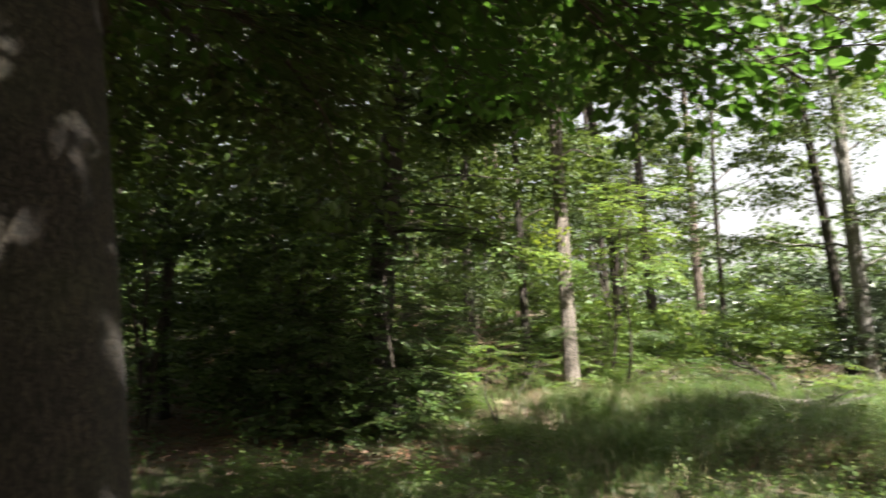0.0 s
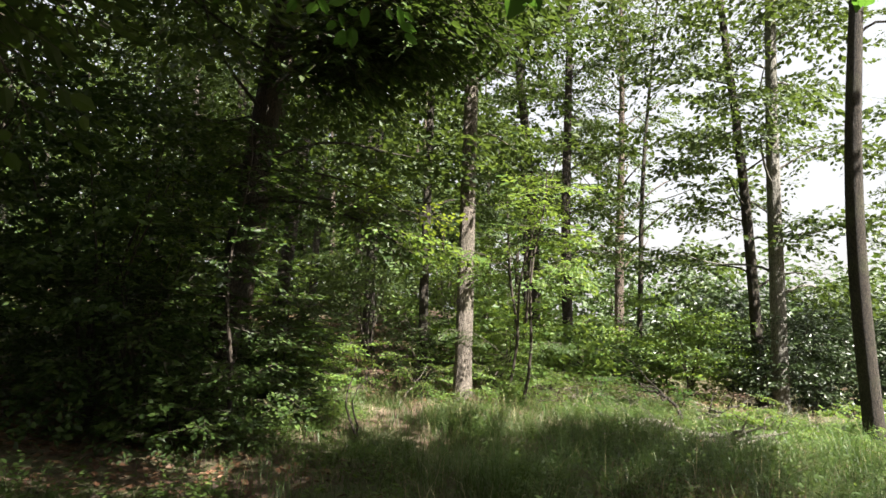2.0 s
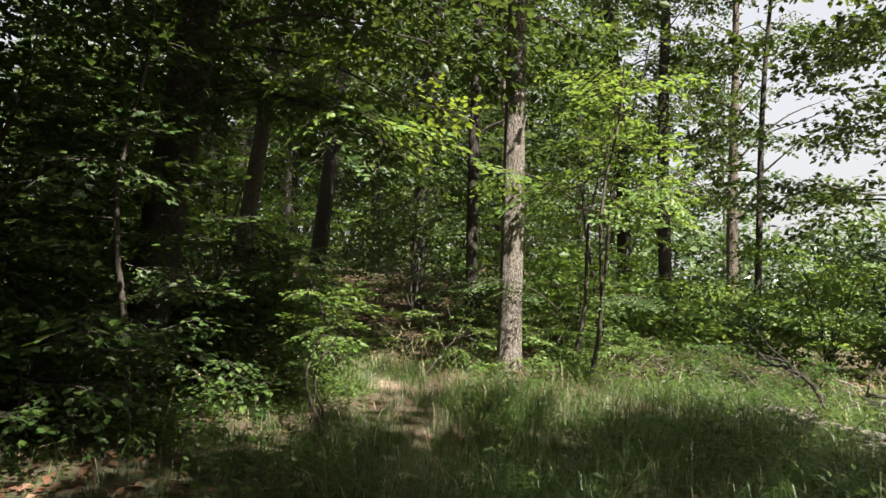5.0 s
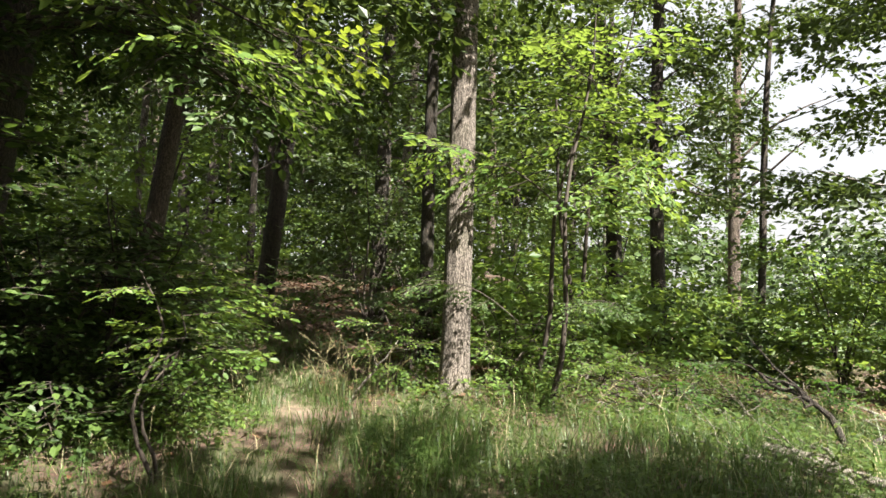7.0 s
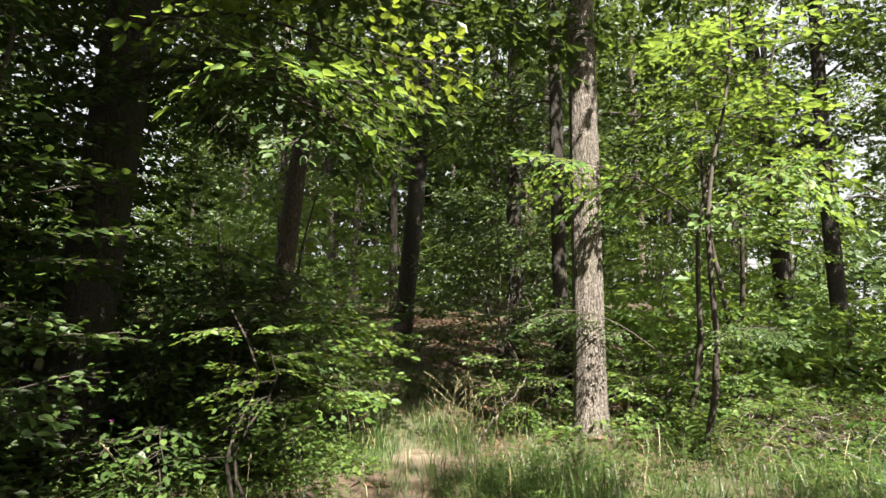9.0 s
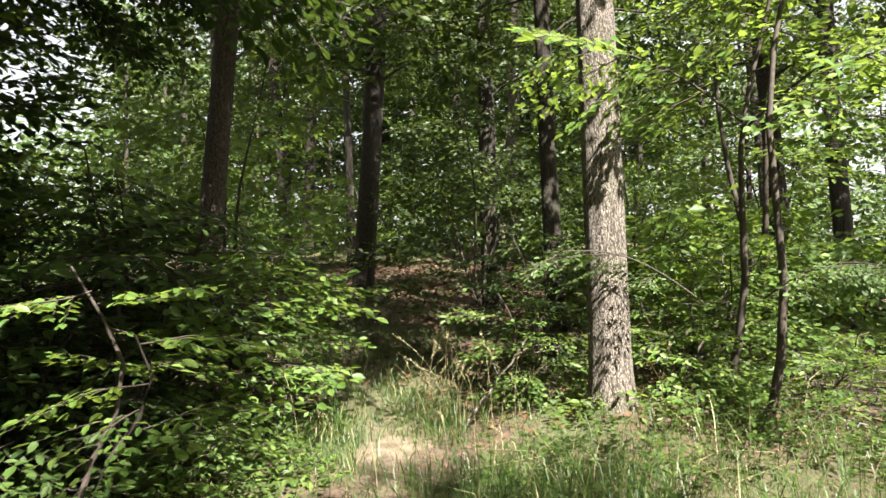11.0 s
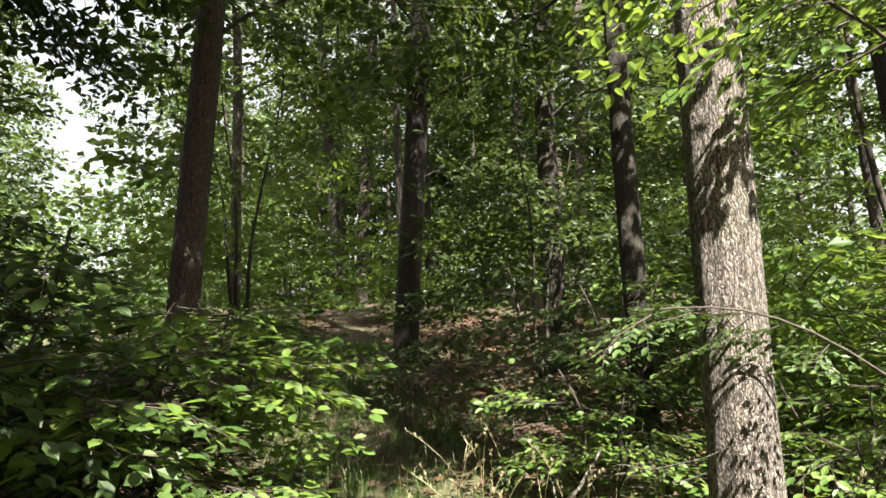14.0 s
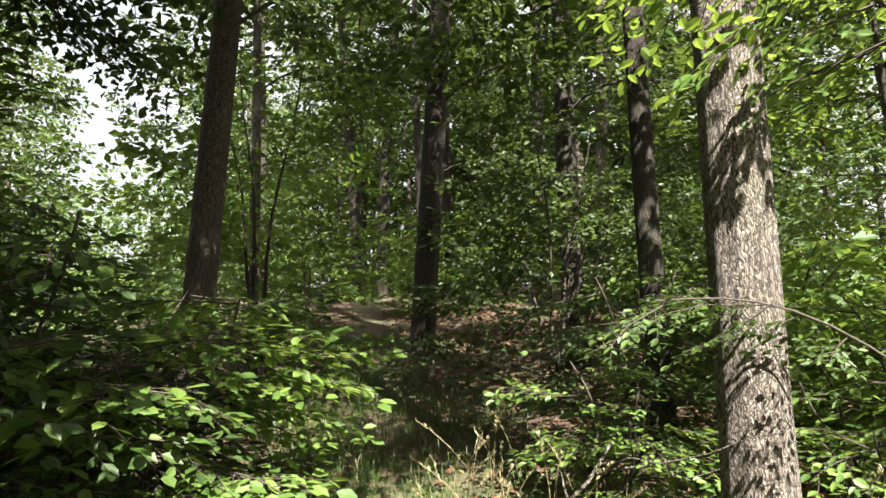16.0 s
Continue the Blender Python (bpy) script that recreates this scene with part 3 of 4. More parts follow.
bough("dark leafy bough hanging low over the undergrowth", (-1.05, 2.1, 2.6), (-0.6, 3.9, 2.55), 0.25, 16, 270)
bough("dark leafy bough hanging low over the undergrowth", (-1.1, 2.1, 2.6), (-2.0, 4.2, 2.5), 0.25, 16, 272)

# unseen boughs added behind the start to darken the near trunk
for x, y, z in ((-0.3, -0.8, 2.9), (0.9, -0.6, 3.0), (-1.9, -0.5, 2.6), (-1.2, -0.9, 3.3), (-2.6, 0.4, 2.5)):
    bough("unseen leafy bough added behind the start to shade the trunk", (-1.2, 1.8, z + 0.2), (x, y, z), 0.25, 14, 300 + int(10 * z + 3 * x), LEAF_HAZEL)
bough("broad leaves hanging from a thin bough", (-1.1, 2.1, 3.1), (1.7, 3.0, 2.45), 0.3, 9, 273, LEAF_HAZEL, 0.016)
bough("broad leaves hanging from a thin bough", (-1.1, 2.1, 3.1), (1.1, 2.9, 2.6), 0.3, 13, 276, LEAF_HAZEL, 0.016)
bough("broad leaves hanging from a thin bough", (-1.1, 2.1, 3.2), (0.7, 2.7, 2.65), 0.3, 12, 277, LEAF_HAZEL, 0.016)

# leaf colour carries the light: bright for sunlit shrubs, darker for shaded ones
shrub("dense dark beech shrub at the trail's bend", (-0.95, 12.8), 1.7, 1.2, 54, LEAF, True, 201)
shrub("sunlit-coloured beech branch reaching over the trail", (-0.58, 12.75), 1.5, 0.8, 34, LEAF_SUNLIT, True, 202, 3, low=0.45, lean=(0.3, 0))
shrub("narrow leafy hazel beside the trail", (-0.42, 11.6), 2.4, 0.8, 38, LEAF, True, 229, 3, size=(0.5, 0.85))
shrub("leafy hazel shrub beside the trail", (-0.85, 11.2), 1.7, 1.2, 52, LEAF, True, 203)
shrub("low bright shrub near the trail", (0.05, 11.45), 0.6, 0.6, 18, LEAF_SUNLIT, True, 204, 3, size=(0.4, 0.7))
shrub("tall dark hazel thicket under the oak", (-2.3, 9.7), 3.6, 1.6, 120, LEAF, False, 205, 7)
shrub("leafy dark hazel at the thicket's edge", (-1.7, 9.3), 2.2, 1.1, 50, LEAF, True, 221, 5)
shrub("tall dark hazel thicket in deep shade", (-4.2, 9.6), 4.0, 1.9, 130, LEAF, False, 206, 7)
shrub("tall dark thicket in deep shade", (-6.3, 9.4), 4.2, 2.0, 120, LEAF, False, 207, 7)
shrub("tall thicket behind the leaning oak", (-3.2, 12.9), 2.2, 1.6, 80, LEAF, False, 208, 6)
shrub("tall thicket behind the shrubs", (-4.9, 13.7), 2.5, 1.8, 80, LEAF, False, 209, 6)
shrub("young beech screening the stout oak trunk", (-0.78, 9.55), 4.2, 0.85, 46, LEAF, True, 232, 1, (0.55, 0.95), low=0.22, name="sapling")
shrub("broad-leaved young hazel close to the trail", (0.66, 10.1), 1.5, 0.35, 9, LEAF_SUNLIT, True, 233, 2, (0.4, 0.55), low=0.72, name="sapling")
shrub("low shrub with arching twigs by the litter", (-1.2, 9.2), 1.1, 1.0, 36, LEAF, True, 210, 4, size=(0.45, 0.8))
shrub("sunlit low shrub at the oak's foot", (1.75, 13.65), 0.95, 0.7, 22, LEAF_SUNLIT, True, 211, 4, size=(0.35, 0.6))
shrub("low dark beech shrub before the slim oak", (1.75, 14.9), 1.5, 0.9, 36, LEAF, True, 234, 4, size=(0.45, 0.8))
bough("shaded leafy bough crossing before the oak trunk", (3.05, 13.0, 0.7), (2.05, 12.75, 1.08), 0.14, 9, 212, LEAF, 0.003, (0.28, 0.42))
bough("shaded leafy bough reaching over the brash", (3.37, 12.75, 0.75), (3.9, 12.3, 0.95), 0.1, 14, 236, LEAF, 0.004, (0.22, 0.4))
shrub("sunlit leafy shrub beside the oak", (3.0, 14.0), 1.0, 0.8, 26, LEAF_SUNLIT, True, 213, 5, size=(0.4, 0.7))
shrub("slender forked sapling with bright leaves", (3.25, 13.6), 4.6, 1.0, 17, LEAF_SUNLIT, True, 214, 1, low=0.5, name="sapling", lean=(0.45, 0.1))
shrub("young tree with bright airy leaves", (4.0, 16.2), 5.6, 1.6, 32, LEAF_SUNLIT, True, 230, 2, (0.7, 1.1), low=0.35, name="sapling")
bough("bright leafy bough held before the oak", (3.4, 13.4, 2.0), (2.3, 12.4, 2.38), 0.1, 7, 224, LEAF_SUNLIT, 0.009)
bough("bright leafy bough held beside the oak", (3.42, 13.4, 1.95), (4.3, 12.6, 2.4), 0.12, 6, 225, LEAF_SUNLIT, 0.009)
shrub("sunlit low bramble behind the oak", (2.85, 13.35), 0.6, 0.5, 16, LEAF_SUNLIT, True, 231, 4, size=(0.4, 0.65))
# boughs added high over the trail so the shrubs beside it fall in shade
for x, y, z in ((1.3, 9.1, 4.7), (1.5, 9.7, 4.8), (0.6, 9.5, 4.6), (1.8, 8.8, 5.2), (1.9, 9.5, 5.1), (1.6, 9.2, 5.5)):
    bough("leafy bough of the stout oak added to shade the shrubs", (-0.85, 10.65, z - 0.6), (x, y, z), 0.2, 18, 290 + int(10 * y + x), LEAF, 0.03, (0.85, 1.25))
bough("leafy oak bough high beside the trail", (-1.0, 10.8, 3.4), (-1.1, 13.3, 3.5), 0.2, 16, 274, LEAF)
bough("leafy oak bough high beside the trail", (-1.0, 10.8, 3.2), (-2.0, 13.4, 3.2), 0.2, 16, 275, LEAF)
shrub("slender dark-stemmed sapling in front of the oak", (3.37, 12.75), 4.4, 0.7, 7, LEAF_SUNLIT, True, 226, 1, low=0.7, name="sapling", lean=(0.25, 0.2))
shrub("sunlit hazel shrub beyond the oak", (3.5, 15.1), 1.5, 0.9, 30, LEAF_SUNLIT, True, 228, 4, size=(0.5, 0.9))
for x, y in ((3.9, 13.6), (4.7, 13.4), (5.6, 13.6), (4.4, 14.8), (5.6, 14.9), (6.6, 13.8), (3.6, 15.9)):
    shrub("low leafy bramble growing through the brash", (x, y), 0.55, 0.5, 13, LEAF_HAZEL if x > 4.5 else LEAF_SUNLIT, True, 310 + int(10 * x + y), 3, size=(0.3, 0.55), group="brambles in the brash")
for x, y in ((9.6, 9.2), (11.0, 10.8), (10.6, 12.8), (12.5, 13.5), (9.2, 12.2)):
    shrub("bright low bramble on the open bank", (x, y), 0.7, 1.2, 26, LEAF_SUNLIT, False, 240 + int(x * 10), 4, size=(0.5, 0.9), group="brambles on the open bank")
shrub("young beech with layered boughs in half shade", (0.75, 17.2), 3.0, 1.7, 90, LEAF_OAK, False, 215, 4)
shrub("dark young beech over the litter mound", (0.5, 21.2), 3.4, 1.7, 60, LEAF_OAK, False, 237, 3, (0.8, 1.3), low=0.4)
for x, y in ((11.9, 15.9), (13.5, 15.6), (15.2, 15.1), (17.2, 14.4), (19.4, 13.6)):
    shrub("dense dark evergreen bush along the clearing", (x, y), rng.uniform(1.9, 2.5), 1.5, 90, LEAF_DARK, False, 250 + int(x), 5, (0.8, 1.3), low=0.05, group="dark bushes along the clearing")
# boughs added towards the sun to shade the upper oak trunk
for x, y, z in ((3.7, 11.9, 6.0), (3.1, 11.5, 6.5)):
    bough("leafy oak bough added on the sunny side to shade the trunk", (2.4, 13.1, z - 0.6), (x, y, z), 0.2, 13, 280 + int(10 * x + y), LEAF, 0.03)
shrub("rounded pale-leaved shrub at the wood's edge", (8.2, 16.8), 2.4, 1.5, 120, LEAF_SUNLIT, False, 216, 5)
# black shade at the trunk's foot is put into this shrub's leaf colour
shrub("shrub round the pale trunk, leaves darkened as shade", (9.6, 15.4), 2.2, 1.3, 90, LEAF_DARK, False, 217, 5, low=0.3)
shrub("bright bramble bush on the bank", (6.6, 10.9), 0.6, 1.1, 36, LEAF_SUNLIT, True, 218, 5, size=(0.4, 0.7))
shrub("bright bramble bush on the bank", (7.8, 9.6), 0.6, 1.1, 36, LEAF_SUNLIT, True, 219, 5, size=(0.4, 0.7))
shrub("young beech with bright layered leaves", (-2.4, 12.1), 4.2, 1.1, 64, LEAF_SUNLIT, True, 223, 1, low=0.25, name="sapling")
bough("bright green bough reaching over the trail", (-0.95, 10.62, 2.7), (1.3, 10.1, 2.1), 0.25, 18, 267, LEAF)
bough("fresh green bough tip over the trail", (-0.6, 10.5, 2.75), (1.2, 9.9, 2.3), 0.2, 7, 269, LEAF_SUNLIT, 0.014)
bough("yellow-tinged bough reaching over the trail", (-0.92, 10.62, 3.1), (1.35, 10.25, 2.55), 0.25, 4, 268, LEAF_YELLOW, 0.02)
# fifth value: 1 colours the shrub as sunlit, 0 as shaded
UNDER = [(3.9, 16.6, 1.3, 1.1, 1), (5.4, 17.3, 1.1, 1.0, 1), (4.5, 18.8, 1.6, 1.3, 1), (2.9, 17.7, 1.9, 1.3, 1), (6.7, 18.2, 1.3, 1.2, 0), (7.9, 20.4, 1.6, 1.5, 0),
         (16.5, 26.0, 3.4, 2.6, 0), (20.0, 26.5, 3.6, 2.6, 0), (23.5, 26.0, 3.6, 2.6, 0), (27.0, 25.5, 3.6, 2.6, 0), (13.0, 25.5, 3.4, 2.4, 0), (30.5, 23.5, 3.8, 2.6, 0), (34.0, 22.0, 3.8, 2.6, 0), (11.5, 18.5, 1.8, 1.5, 0)]
for k in range(300):
    x, y = rng.uniform(-22, 14), rng.uniform(15.5, 42)
    if any(math.hypot(x - u[0], y - u[1]) < 2.1 for u in UNDER) or abs(np.interp(y, TRAIL[:, 1], TRAIL[:, 0]) - x) < 1.5 or (-1.2 < x < 2.2 and y < 21) or (x > 6 and y < 22):
        continue
    gap = -52 < math.degrees(math.atan2(x - 2.2, y - 9.8)) < -40.5
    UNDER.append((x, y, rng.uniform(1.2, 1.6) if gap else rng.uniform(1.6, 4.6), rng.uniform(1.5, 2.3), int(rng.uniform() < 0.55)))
    if len(UNDER) >= 78:
        break
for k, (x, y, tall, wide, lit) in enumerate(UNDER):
    shrub("undergrowth shrub with layered green leaves", (x, y), tall, wide, 76 if x > 12.5 and y < 28 else 28, LEAF_SUNLIT if lit else (LEAF_DARK if x > 12.5 and y < 28 else LEAF), False, 400 + k, 3, (1.4, 2.2) if x > 12.5 and y < 28 else (0.9, 1.6), group="undergrowth of the wood")


# leafy edge of the far woods
q = np.random.default_rng(46)
n = 30000
x = q.uniform(-60, 45, n)
y = q.uniform(46, 62, n)
lim = np.where(x < 8, 9.5, 5.5) + 2.0 * np.sin(x * 0.5) + 1.2 * np.sin(x * 1.3 + 1)
C = np.stack([x, y, height(x, y) + lim * q.uniform(0, 1, n) ** 0.9], 1)
D = q.normal(0, 1, (n, 3)) * np.array([1, 1, 0.4])
N = q.normal(0, 0.6, (n, 3)) + np.array([0, -0.4, 1])
L = q.uniform(0.35, 0.75, n)
V, F = leaves(C, D, N, L, L * 0.7)
tagged(new("far_woods", mesh_np("far_woods", V, F, [LEAF])), "distant green foliage closing off the wood", "woods", kind="stuff")

# ---- grass ----
def blades(n, xr, yr, keep, tall, seed, bare=0.07):
    q = np.random.default_rng(seed)
    x, y = q.uniform(*xr, n), q.uniform(*yr, n)
    clump = 0.5 + 0.3 * np.sin(x * 2.1 + 1.3 * np.sin(y * 1.7)) * np.cos(y * 1.9 + np.sin(x)) + 0.28 * np.sin(x * 9.3 + 2 * np.sin(y * 4.1)) * np.sin(y * 8.1 + 2 * np.sin(x * 3.7))
    clump = np.clip(clump, 0, 1)
    ok = (trail_distance(x, y) > 0.09 * np.exp(-((y - 9.8) / 1.3) ** 2) + bare * smooth(10.5, 12, y) + 0.16 * np.exp(-((y - 12.8) / 0.7) ** 2) + q.uniform(-0.1, 0.15, n)) & (q.uniform(0, 1, n) < keep(x, y) * (0.2 + 0.8 * clump))
    x, y, clump = x[ok], y[ok], clump[ok]
    m = len(x)
    base = np.stack([x, y, height(x, y) - 0.02], 1)
    a = q.uniform(0, 6.28, m)
    out = np.stack([np.cos(a), np.sin(a), np.zeros(m)], 1)
    side = np.stack([-np.sin(a), np.cos(a), np.zeros(m)], 1)
    h = (tall(x, y) * (0.4 + 0.85 * clump) * q.uniform(0.3, 1.45, m))[:, None]
    bendy = q.uniform(0.4, 2.1, m)[:, None]
    w = q.uniform(0.0016, 0.0038, m)[:, None]
    up = np.array([0, 0, 1.0])
    p1 = base + up * h * 0.5 + out * h * bendy * 0.2
    p2 = base + up * h * (1.0 - 0.25 * bendy) + out * h * bendy * 0.75
    V = np.stack([base - side * w, base + side * w, p1 - side * w * 0.8, p1 + side * w * 0.8, p2], 1)
    tri = np.array([(0, 1, 3), (0, 3, 2), (2, 3, 4)])
    return V.reshape(-1, 3), (np.arange(m)[:, None, None] * 5 + tri[None]).reshape(-1, 3)


def grass_share(x, y):
    verge = np.exp(-(trail_distance(x, y) / 1.5) ** 2)
    y_end = 13.1 + 1.2 * smooth(4.5, 6.5, x)
    open_side = smooth(-1.7, -0.5, x) * (1 - smooth(-0.6, 0.6, y - y_end))
    litter = np.exp(-(((x + 1.3) / 1.7) ** 2 + ((y - 8.1) / 1.0) ** 2)) + 0.8 * np.exp(-((x - 5.5) / 0.9) ** 2 - ((y - 10.5) / 0.8) ** 2)
    start = smooth(7.6, 6.6, y) * (1 - np.exp(-((x - 6.9) / 1.3) ** 2 - ((y - 6.6) / 0.9) ** 2))
    return np.clip(np.maximum(np.maximum(open_side, start), 0.8 * verge) * (1 - np.clip(litter, 0, 1)), 0.03, 1)


V, F = blades(215000, (-6, 9), (3.5, 17.5), grass_share, lambda x, y: 0.25 + 0.26 * smooth(5.5, 8, y) * smooth(0.8, 2.2, x) * (1 - smooth(11, 13, y)), 41)
tagged(new("meadow_grass", mesh_np("meadow_grass", V, F, [GRASS])), "lush green woodland grass beside the trail", "grass", kind="stuff")
V, F = blades(22000, (4, 22), (9, 26), lambda x, y: smooth(3, 7, x) * 0.9, lambda x, y: 0.35 + 0 * x, 42)
tagged(new("dry_grass", mesh_np("dry_grass", V, F, [STRAW])), "bleached dry grass on the open bank", "grass", kind="stuff")
V, F = blades(5000, (-4, 6), (4, 20), lambda x, y: np.exp(-(trail_distance(x, y) / 0.9) ** 2), lambda x, y: 0.38 + 0 * x, 43)
tagged(new("trailside_grass", mesh_np("trailside_grass", V, F, [STRAW])), "thin yellow grass along the trodden trail", "grass", kind="stuff")

V, F = blades(9000, (2.4, 5.2), (5.6, 8.2), lambda x, y: np.exp(-(((x - 3.7) / 0.8) ** 2 + ((y - 6.9) / 0.6) ** 2)), lambda x, y: 0.34 + 0 * x, 47)
tagged(new("rusty_grass", mesh_np("rusty_grass", V, F, [LITTER])), "patch of rust-brown withered grass", "grass", kind="stuff")

V, F = blades(8000, (-1.5, 8), (5, 15), lambda x, y: 0.7 * grass_share(x, y), lambda x, y: 0.3 + 0.2 * smooth(0.8, 2.2, x), 48)
tagged(new("withered_grass", mesh_np("withered_grass", V, F, [STRAW])), "withered straw-coloured blades among green grass", "grass", kind="stuff")

V, F = blades(42000, (-3.5, 1.6), (12.6, 20), lambda x, y: np.exp(-(trail_distance(x, y) / 0.45) ** 2), lambda x, y: 0.16 + 0.14 * smooth(0.15, 0.5, trail_distance(x, y)), 49, -0.2)
tagged(new("trail_grass", mesh_np("trail_grass", V, F, [GRASS])), "short fresh green grass on the shaded trail", "grass", kind="stuff")

# dead leaves on the ground
q = np.random.default_rng(44)
n = 56000
x, y = q.uniform(-7, 9, n), q.uniform(5.5, 25, n)
keep = (q.uniform(0, 1, n) < np.clip(1.1 - 1.08 * grass_share(x, y), 0.03, 1)) & (trail_distance(x, y) > 0.3)
x, y = x[keep], y[keep]
n = len(x)
C = np.stack([x, y, height(x, y) + q.uniform(0.004, 0.03, n)], 1)
a = q.uniform(0, 6.28, n)
D = np.stack([np.cos(a), np.sin(a), q.uniform(-0.25, 0.35, n)], 1)
N = np.stack([q.normal(0, 0.4, n), q.normal(0, 0.4, n), np.ones(n)], 1)
L = q.uniform(0.05, 0.11, n)
V, F = leaves(C, D, N, L, L * 0.6)
tagged(new("leaf_litter", mesh_np("leaf_litter", V, F, [LITTER])), "reddish-brown dead leaves strewn on the ground", "leaf litter", kind="stuff")

# broad-leaved weeds among the grass
q = np.random.default_rng(45)
plants = 7000
px, py = q.uniform(-2.5, 7.5, plants), q.uniform(4.5, 16.0, plants)
ok = (trail_distance(px, py) > 0.42) & (np.hypot((px + 1.3) / 1.7, (py - 8.1) / 1.0) > 1) & (np.hypot(px - 2.3, py - 9.6) > 0.7) & ~((py > 12.4) & (px < 3.1) & (q.uniform(0, 1, plants) < 0.75)) & (np.sin(px * 1.7 + py) * np.cos(py * 1.3 - px * 0.6) > -0.35)
px, py = px[ok], py[ok]
tall = q.uniform(0.08, 0.42, len(px))
per = 12
C = np.repeat(np.stack([px, py, height(px, py)], 1), per, 0)
lift = q.uniform(0.2, 1, len(C))
a = q.uniform(0, 6.28, len(C))
C = C + np.stack([np.cos(a) * 0.04, np.sin(a) * 0.04, np.repeat(tall, per) * lift], 1)
D = np.stack([np.cos(a), np.sin(a), q.uniform(-0.3, 0.6, len(C))], 1)
N = np.stack([q.normal(0, 0.3, len(C)), q.normal(0, 0.3, len(C)), np.ones(len(C))], 1)
L = q.uniform(0.03, 0.075, len(C))
V, F = leaves(C, D, N, L, L * 0.5)
tagged(new("weeds", mesh_np("weeds", V, F, [WEED])), "low leafy green weeds among the grass", "weeds", kind="stuff")


# ---- dead wood and stalks ----
def stick_points(start, end, wobble, seed, n=9):
    q = np.random.default_rng(seed)
    u = np.linspace(0, 1, n)[:, None]
    a, b = np.array(start, float), np.array(end, float)
    off = np.cumsum(q.normal(0, wobble, (n, 3)), 0)
    off -= off[0] + (off[-1] - off[0]) * u * 0.6
    return a + (b - a) * u + off


def fallen(name, label, category, start, end, r, seed, forks=0, mat=None, wobble=0.02, sides=8):
    """A dead stem lying on the ground, its ends given as x, y and metres over the ground, with side branches."""
    q = np.random.default_rng(seed)
    s = np.array((start[0], start[1], float(height(*start[:2])) + start[2]))
    e = np.array((end[0], end[1], float(height(*end[:2])) + end[2]))
    root = tagged(new(name), label, category)
    root.location = s
    pts = stick_points((0, 0, 0), e - s, wobble, seed)
    u = np.linspace(0, 1, len(pts))
    v, f = tube(pts, r * (1 - 0.55 * u), sides, 0.08, seed)
    part("stem", mesh_np("stem", v, f, [mat or DEADWOOD], smooth=True), root)
    for i in range(forks):
        k = q.uniform(0.25, 0.95)
        p = np.array([np.interp(k, u, pts[:, c]) for c in range(3)])
        d = (e - s) * q.uniform(0.2, 0.45) + q.normal(0, 0.36, 3) * np.linalg.norm(e - s)
        d[2] = abs(d[2]) * 0.7
        tw = stick_points(p, p + d, wobble, seed + 50 + i, 7)
        v, f = tube(tw, r * 0.5 * (1 - 0.75 * np.linspace(0, 1, 7)), 6, 0.05, seed + i)
        part("side_branch", mesh_np("side_branch", v, f, [mat or DEADWOOD], smooth=True), root)
    return root


fallen("fallen_log", "bleached fallen log lying in the grass", "log", (4.9, 11.5, 0.14), (5.72, 10.3, 0.12), 0.065, 501, 2)
fallen("fallen_log", "mossy fallen log on the bank", "log", (5.75, 10.0, 0.1), (6.6, 10.6, 0.16), 0.05, 502, 3)
fallen("dead_branch", "dark forked dead branch arching over the bank", "branch", (6.0, 12.2, 0.0), (5.4, 12.9, 0.6), 0.035, 503, 5, BARK_DARK_SHADED, 0.04)
fallen("dead_branch", "dark forked dead branch arching over the bank", "branch", (6.0, 12.1, 0.08), (6.9, 12.6, 0.3), 0.028, 504, 5, BARK_DARK_SHADED, 0.04)
fallen("dead_branch", "thin bare branch leaning in the shrub", "branch", (1.35, 13.0, 0.0), (1.8, 13.25, 0.55), 0.014, 505, 3, None, 0.015)
fallen("dead_branch", "pale dead twig in the undergrowth", "branch", (1.5, 14.3, 0.3), (1.95, 14.2, 0.45), 0.009, 506, 1, None, 0.015)
for k in range(46):
    a = rng.uniform(0, 6.28)
    x, y = (rng.uniform(4.2, 7.6), rng.uniform(10.0, 14.0)) if k < 28 else (rng.uniform(4.7, 6.1), rng.uniform(9.9, 11.4))
    fallen("dead_branch", "weathered dead branch among brash", "branch", (x, y, 0.03), (x + math.cos(a) * 0.8, y + math.sin(a) * 0.8, rng.uniform(0.03, 0.3)), rng.uniform(0.01, 0.025), 510 + k, 2)
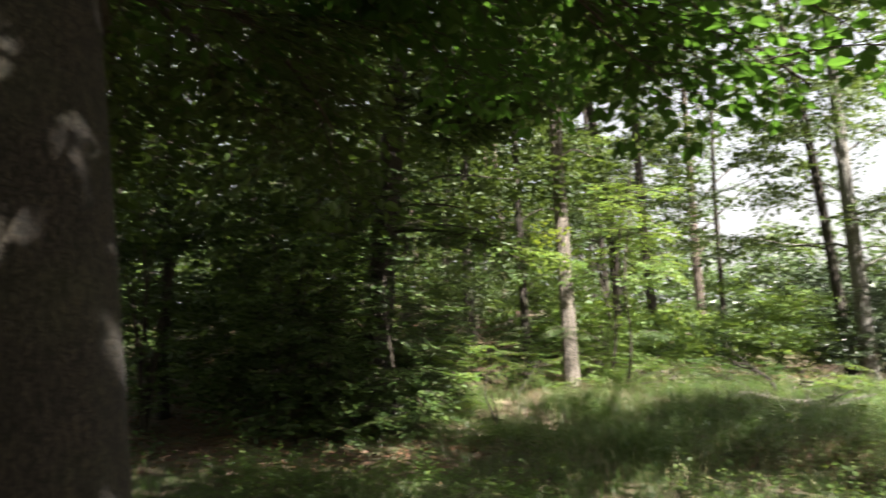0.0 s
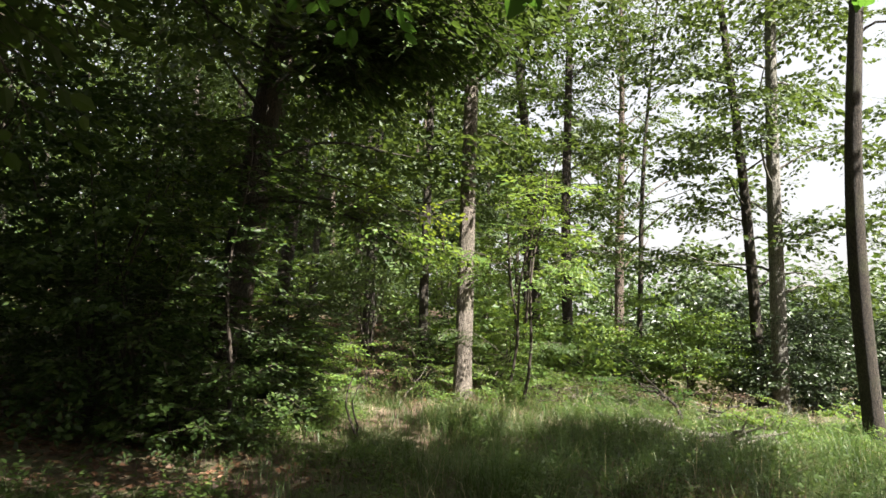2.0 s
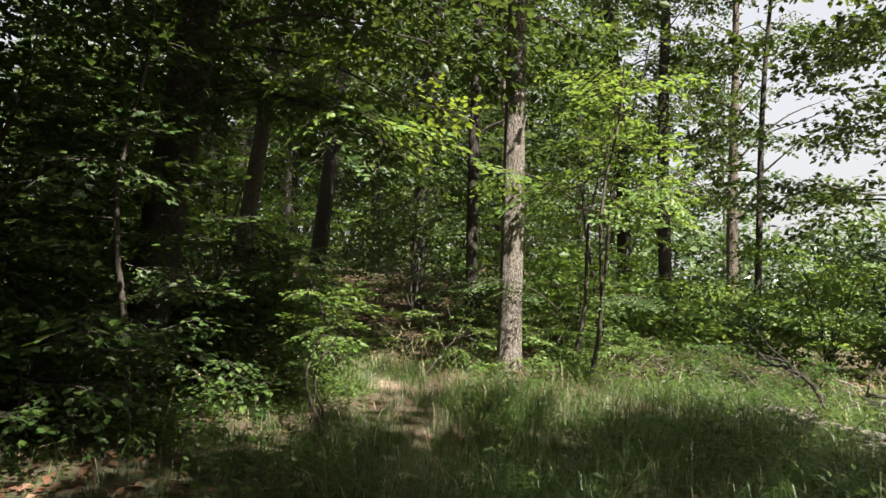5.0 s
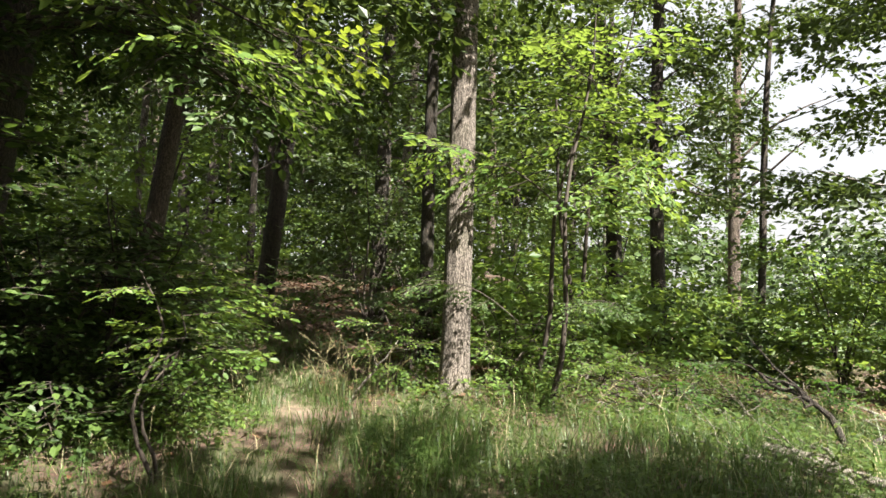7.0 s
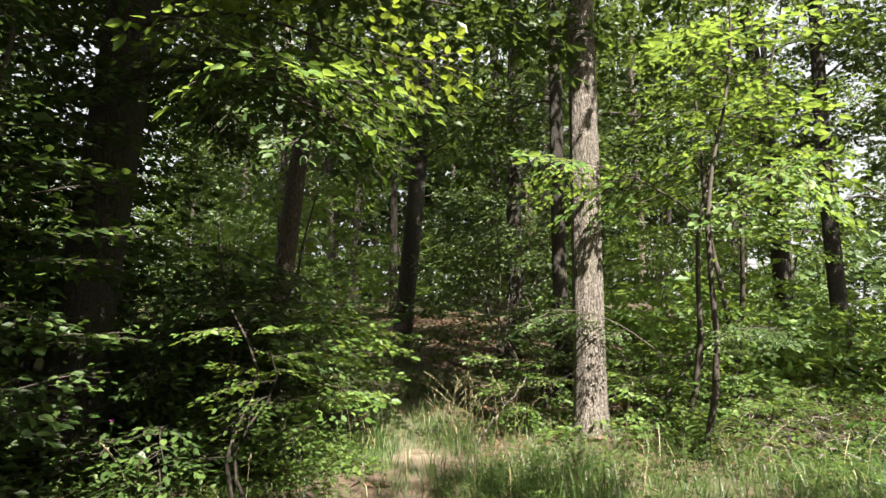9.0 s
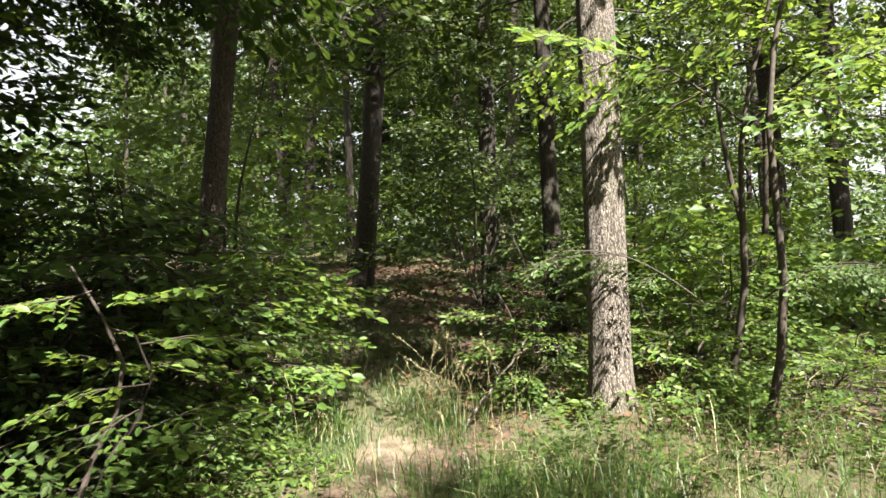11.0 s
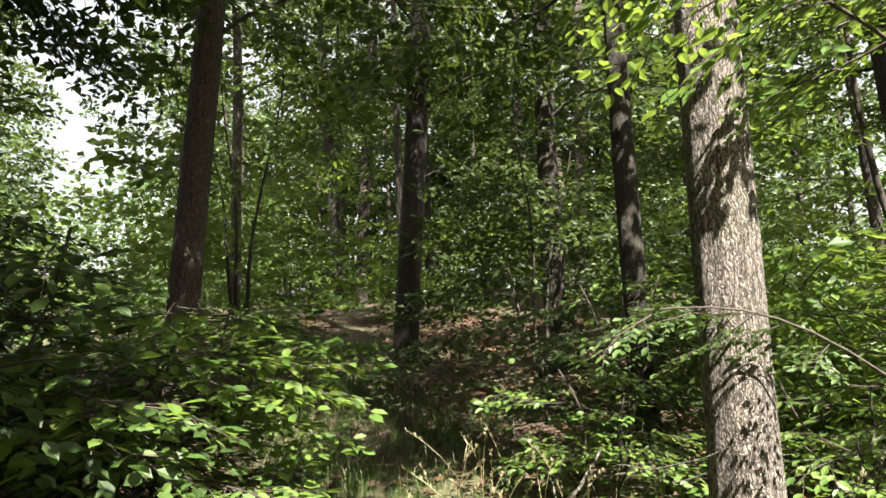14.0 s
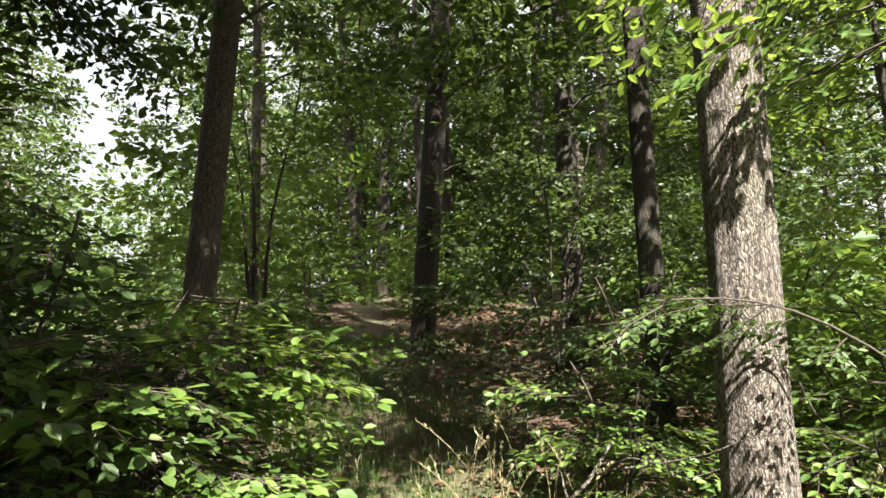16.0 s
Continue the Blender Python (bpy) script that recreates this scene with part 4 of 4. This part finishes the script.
for cx, cy, name in ((3.85, 13.95, 1), (4.55, 14.2, 2), (5.3, 14.1, 3), (4.2, 15.2, 4), (5.1, 15.3, 5), (4.0, 13.2, 6), (6.2, 14.6, 7), (3.4, 14.6, 8)):
    root = tagged(new("brush_pile"), "heap of grey dead twigs and brash", "brush pile")
    root.location = (cx, cy, float(height(cx, cy)))
    for k in range(34):
        a, ln = rng.uniform(0, 6.28), rng.uniform(0.2, 0.75)
        m = np.array((rng.normal(0, 0.4), rng.normal(0, 0.4), rng.uniform(0.01, 0.2)))
        d = np.array((math.cos(a), math.sin(a), rng.uniform(-0.25, 0.35))) * ln / 2
        p = stick_points(m - d, m + d, 0.03, 600 + 40 * name + k, 6)
        p[:, 2] = np.maximum(p[:, 2], 0.012)
        v, f = tube(p, rng.uniform(0.003, 0.011) * (1 - 0.6 * np.linspace(0, 1, 6)), 5)
        part("stick", mesh_np("stick", v, f, [(BARK_RED, TWIG, DEADWOOD)[k % 3]], smooth=True), root)


def stalk(x, y, tall, lean, seed):
    """A dry grass stalk with a drooping seed head."""
    root = tagged(new("grass_stalk"), "tall pale grass stalk with a seed head", "grass stalk", "seeding grass by the trail")
    root.location = (x, y, float(height(x, y)))
    q = np.random.default_rng(seed)
    u = np.linspace(0, 1, 8)
    pts = np.stack([lean * u ** 2, 0.08 * u ** 2 * q.normal(), tall * (u - 0.12 * u ** 3)], 1)
    v, f = tube(pts, np.full(8, 0.0015), 4)
    part("stem", mesh_np("stem", v, f, [STRAW]), root)
    n = 18
    w = q.uniform(0.78, 1.0, n)
    C = np.stack([np.interp(w, u, pts[:, c]) for c in range(3)], 1)
    a = q.uniform(0, 6.28, n)
    D = np.stack([np.cos(a) * 0.5 + lean, np.sin(a) * 0.5, np.ones(n) * 0.8], 1)
    V, F = leaves(C, D, q.normal(0, 1, (n, 3)), np.full(n, 0.022), np.full(n, 0.008))
    part("seed_head", mesh_np("seed_head", V, F, [STRAW]), root, "pale seed head")


for k in range(84):
    near_bend = k < 46
    x = rng.uniform(0.6, 1.8) if near_bend else rng.uniform(-1.5, 4.5)
    y = rng.uniform(12.9, 14.1) if near_bend else rng.uniform(8.5, 13.5)
    if trail_distance(np.array([x]), np.array([y]))[0] > 0.25:
        stalk(x, y, rng.uniform(0.35, 0.8), rng.normal(0, 0.15), 700 + k)


# ---- bracken, stump and thistle ----
def frond(seed, size):
    """One arching fern frond along +x with paired leaflets that shorten to the tip."""
    q = np.random.default_rng(seed)
    u = np.linspace(0, 1, 10)
    rib = np.stack([size * u * 0.85, 0.03 * np.sin(u * 3 + seed), size * (0.75 * u - 0.62 * u ** 2)], 1)
    sv, sf = tube(rib, 0.004 * (1 - 0.8 * u) + 0.0008, 4)
    w = np.repeat(np.linspace(0.22, 0.99, 24), 2)
    C = np.stack([np.interp(w, u, rib[:, c]) for c in range(3)], 1)
    sgn = np.tile((1, -1), 24)
    D = np.stack([np.full(48, 0.45), sgn * 1.0, q.uniform(-0.25, 0.1, 48)], 1)
    L = size * 0.34 * (1.02 - w) ** 0.75 + 0.01
    lv, lf = leaves(C, D, np.stack([q.normal(0, 0.2, 48), q.normal(0, 0.2, 48), np.ones(48)], 1), L, L * 0.3)
    return mesh_np("frond", np.concatenate([sv, lv]), [sf, lf + len(sv)], [LEAF_SUNLIT, LEAF_SUNLIT], [0] * len(sf) + [1] * len(lf))


FRONDS = [frond(i, 0.7) for i in range(4)]


def bracken(x, y, size, seed):
    q = np.random.default_rng(seed)
    root = tagged(new("bracken_fern"), "bright sunlit bracken with arching fronds on the bank", "fern", "bracken on the open bank")
    root.location = (x, y, float(height(x, y)))
    for i in range(8):
        b = part("frond", FRONDS[q.integers(4)], root)
        b.rotation_euler = (q.uniform(-0.2, 0.2), q.uniform(-0.5, 0.1), i * 0.8 + q.uniform(-0.3, 0.3))
        b.scale = [size * q.uniform(0.7, 1.1)] * 3


for k in range(26):
    bracken(rng.uniform(7.6, 12.5), rng.uniform(8.6, 12.6), rng.uniform(0.7, 1.1), 900 + k)
for k, (x, y) in enumerate(((3.6, 14.3), (3.3, 13.3), (4.6, 13.2), (6.3, 11.8), (6.9, 12.6), (5.2, 12.6))):
    bracken(x, y, 0.6, 940 + k)

stump = tagged(new("tree_stump"), "low weathered grey tree stump among bracken", "stump")
stump.location = (10.3, 11.1, float(height(10.3, 11.1)))
sz = np.array([-0.1, 0.0, 0.08, 0.2, 0.36, 0.4, 0.4])
v, f = tube(np.stack([0.02 * sz, 0 * sz, sz + np.array([0, 0, 0, 0, 0, 0, 0.002])], 1), np.array([0.26, 0.22, 0.17, 0.15, 0.14, 0.125, 0.001]), 18, 0.07, 77)
part("trunk", mesh_np("trunk", v, f, [DEADWOOD], smooth=True), stump)

PETAL, pn, pl, pb = material("thistle_flower", 0.6)
pv = tex(pn, pl, "ShaderNodeTexNoise", 90.0)
pr = ramp(pn, [(0.3, (0.28, 0.04, 0.22)), (0.7, (0.5, 0.12, 0.42))])
pl.new(pv.outputs["Fac"], pr.inputs[0])
pl.new(pr.outputs["Color"], pb.inputs["Base Color"])


def thistle(x, y, tall, seed):
    q = np.random.default_rng(seed)
    root = tagged(new("thistle"), "thistle with pink flower heads at the trail's edge", "thistle")
    root.location = (x, y, float(height(x, y)))
    u = np.linspace(0, 1, 7)
    for i, (lean, up) in enumerate(((-0.12, 1.0), (0.1, 0.85), (0.02, 0.62))):
        pts = np.stack([lean * u ** 1.4, 0.06 * (i - 1) * u, tall * up * u], 1)
        v, f = tube(pts, 0.006 * (1 - 0.5 * u), 6)
        part("stem", mesh_np("stem", v, f, [GRASS], smooth=True), root)
        top = pts[-1]
        b = np.linspace(0, 1, 6)
        v, f = tube(top + np.stack([0 * b, 0 * b, 0.03 * b], 1), 0.003 + 0.012 * np.sin(b * 2.6), 10)
        head = part("flower_head", mesh_np("flower_head", v, f, [GRASS], smooth=True), root)
        n = 46
        a, t_ = q.uniform(0, 6.28, n), q.uniform(0, 0.8, n)
        D = np.stack([np.cos(a) * t_, np.sin(a) * t_, np.ones(n)], 1)
        V, F = leaves(np.tile(top + np.array([0, 0, 0.022]), (n, 1)), D, q.normal(0, 1, (n, 3)), np.full(n, 0.028), np.full(n, 0.005))
        part("petals", mesh_np("petals", V, F, [PETAL]), head, "pink thread-like petals")
        n = 9
        w = np.linspace(0.15, 0.9, n)
        C = np.stack([np.interp(w, u, pts[:, c]) for c in range(3)], 1)
        a = np.arange(n) * 2.4
        V, F = leaves(C, np.stack([np.cos(a), np.sin(a), np.full(n, 0.4)], 1), np.stack([-np.cos(a) * 0.3, -np.sin(a) * 0.3, np.ones(n)], 1), 0.16 * (1.1 - w), 0.05 * (1.1 - w))
        part("leaves", mesh_np("leaves", V, F, [LEAF]), root)


thistle(-0.72, 10.5, 0.58, 960)
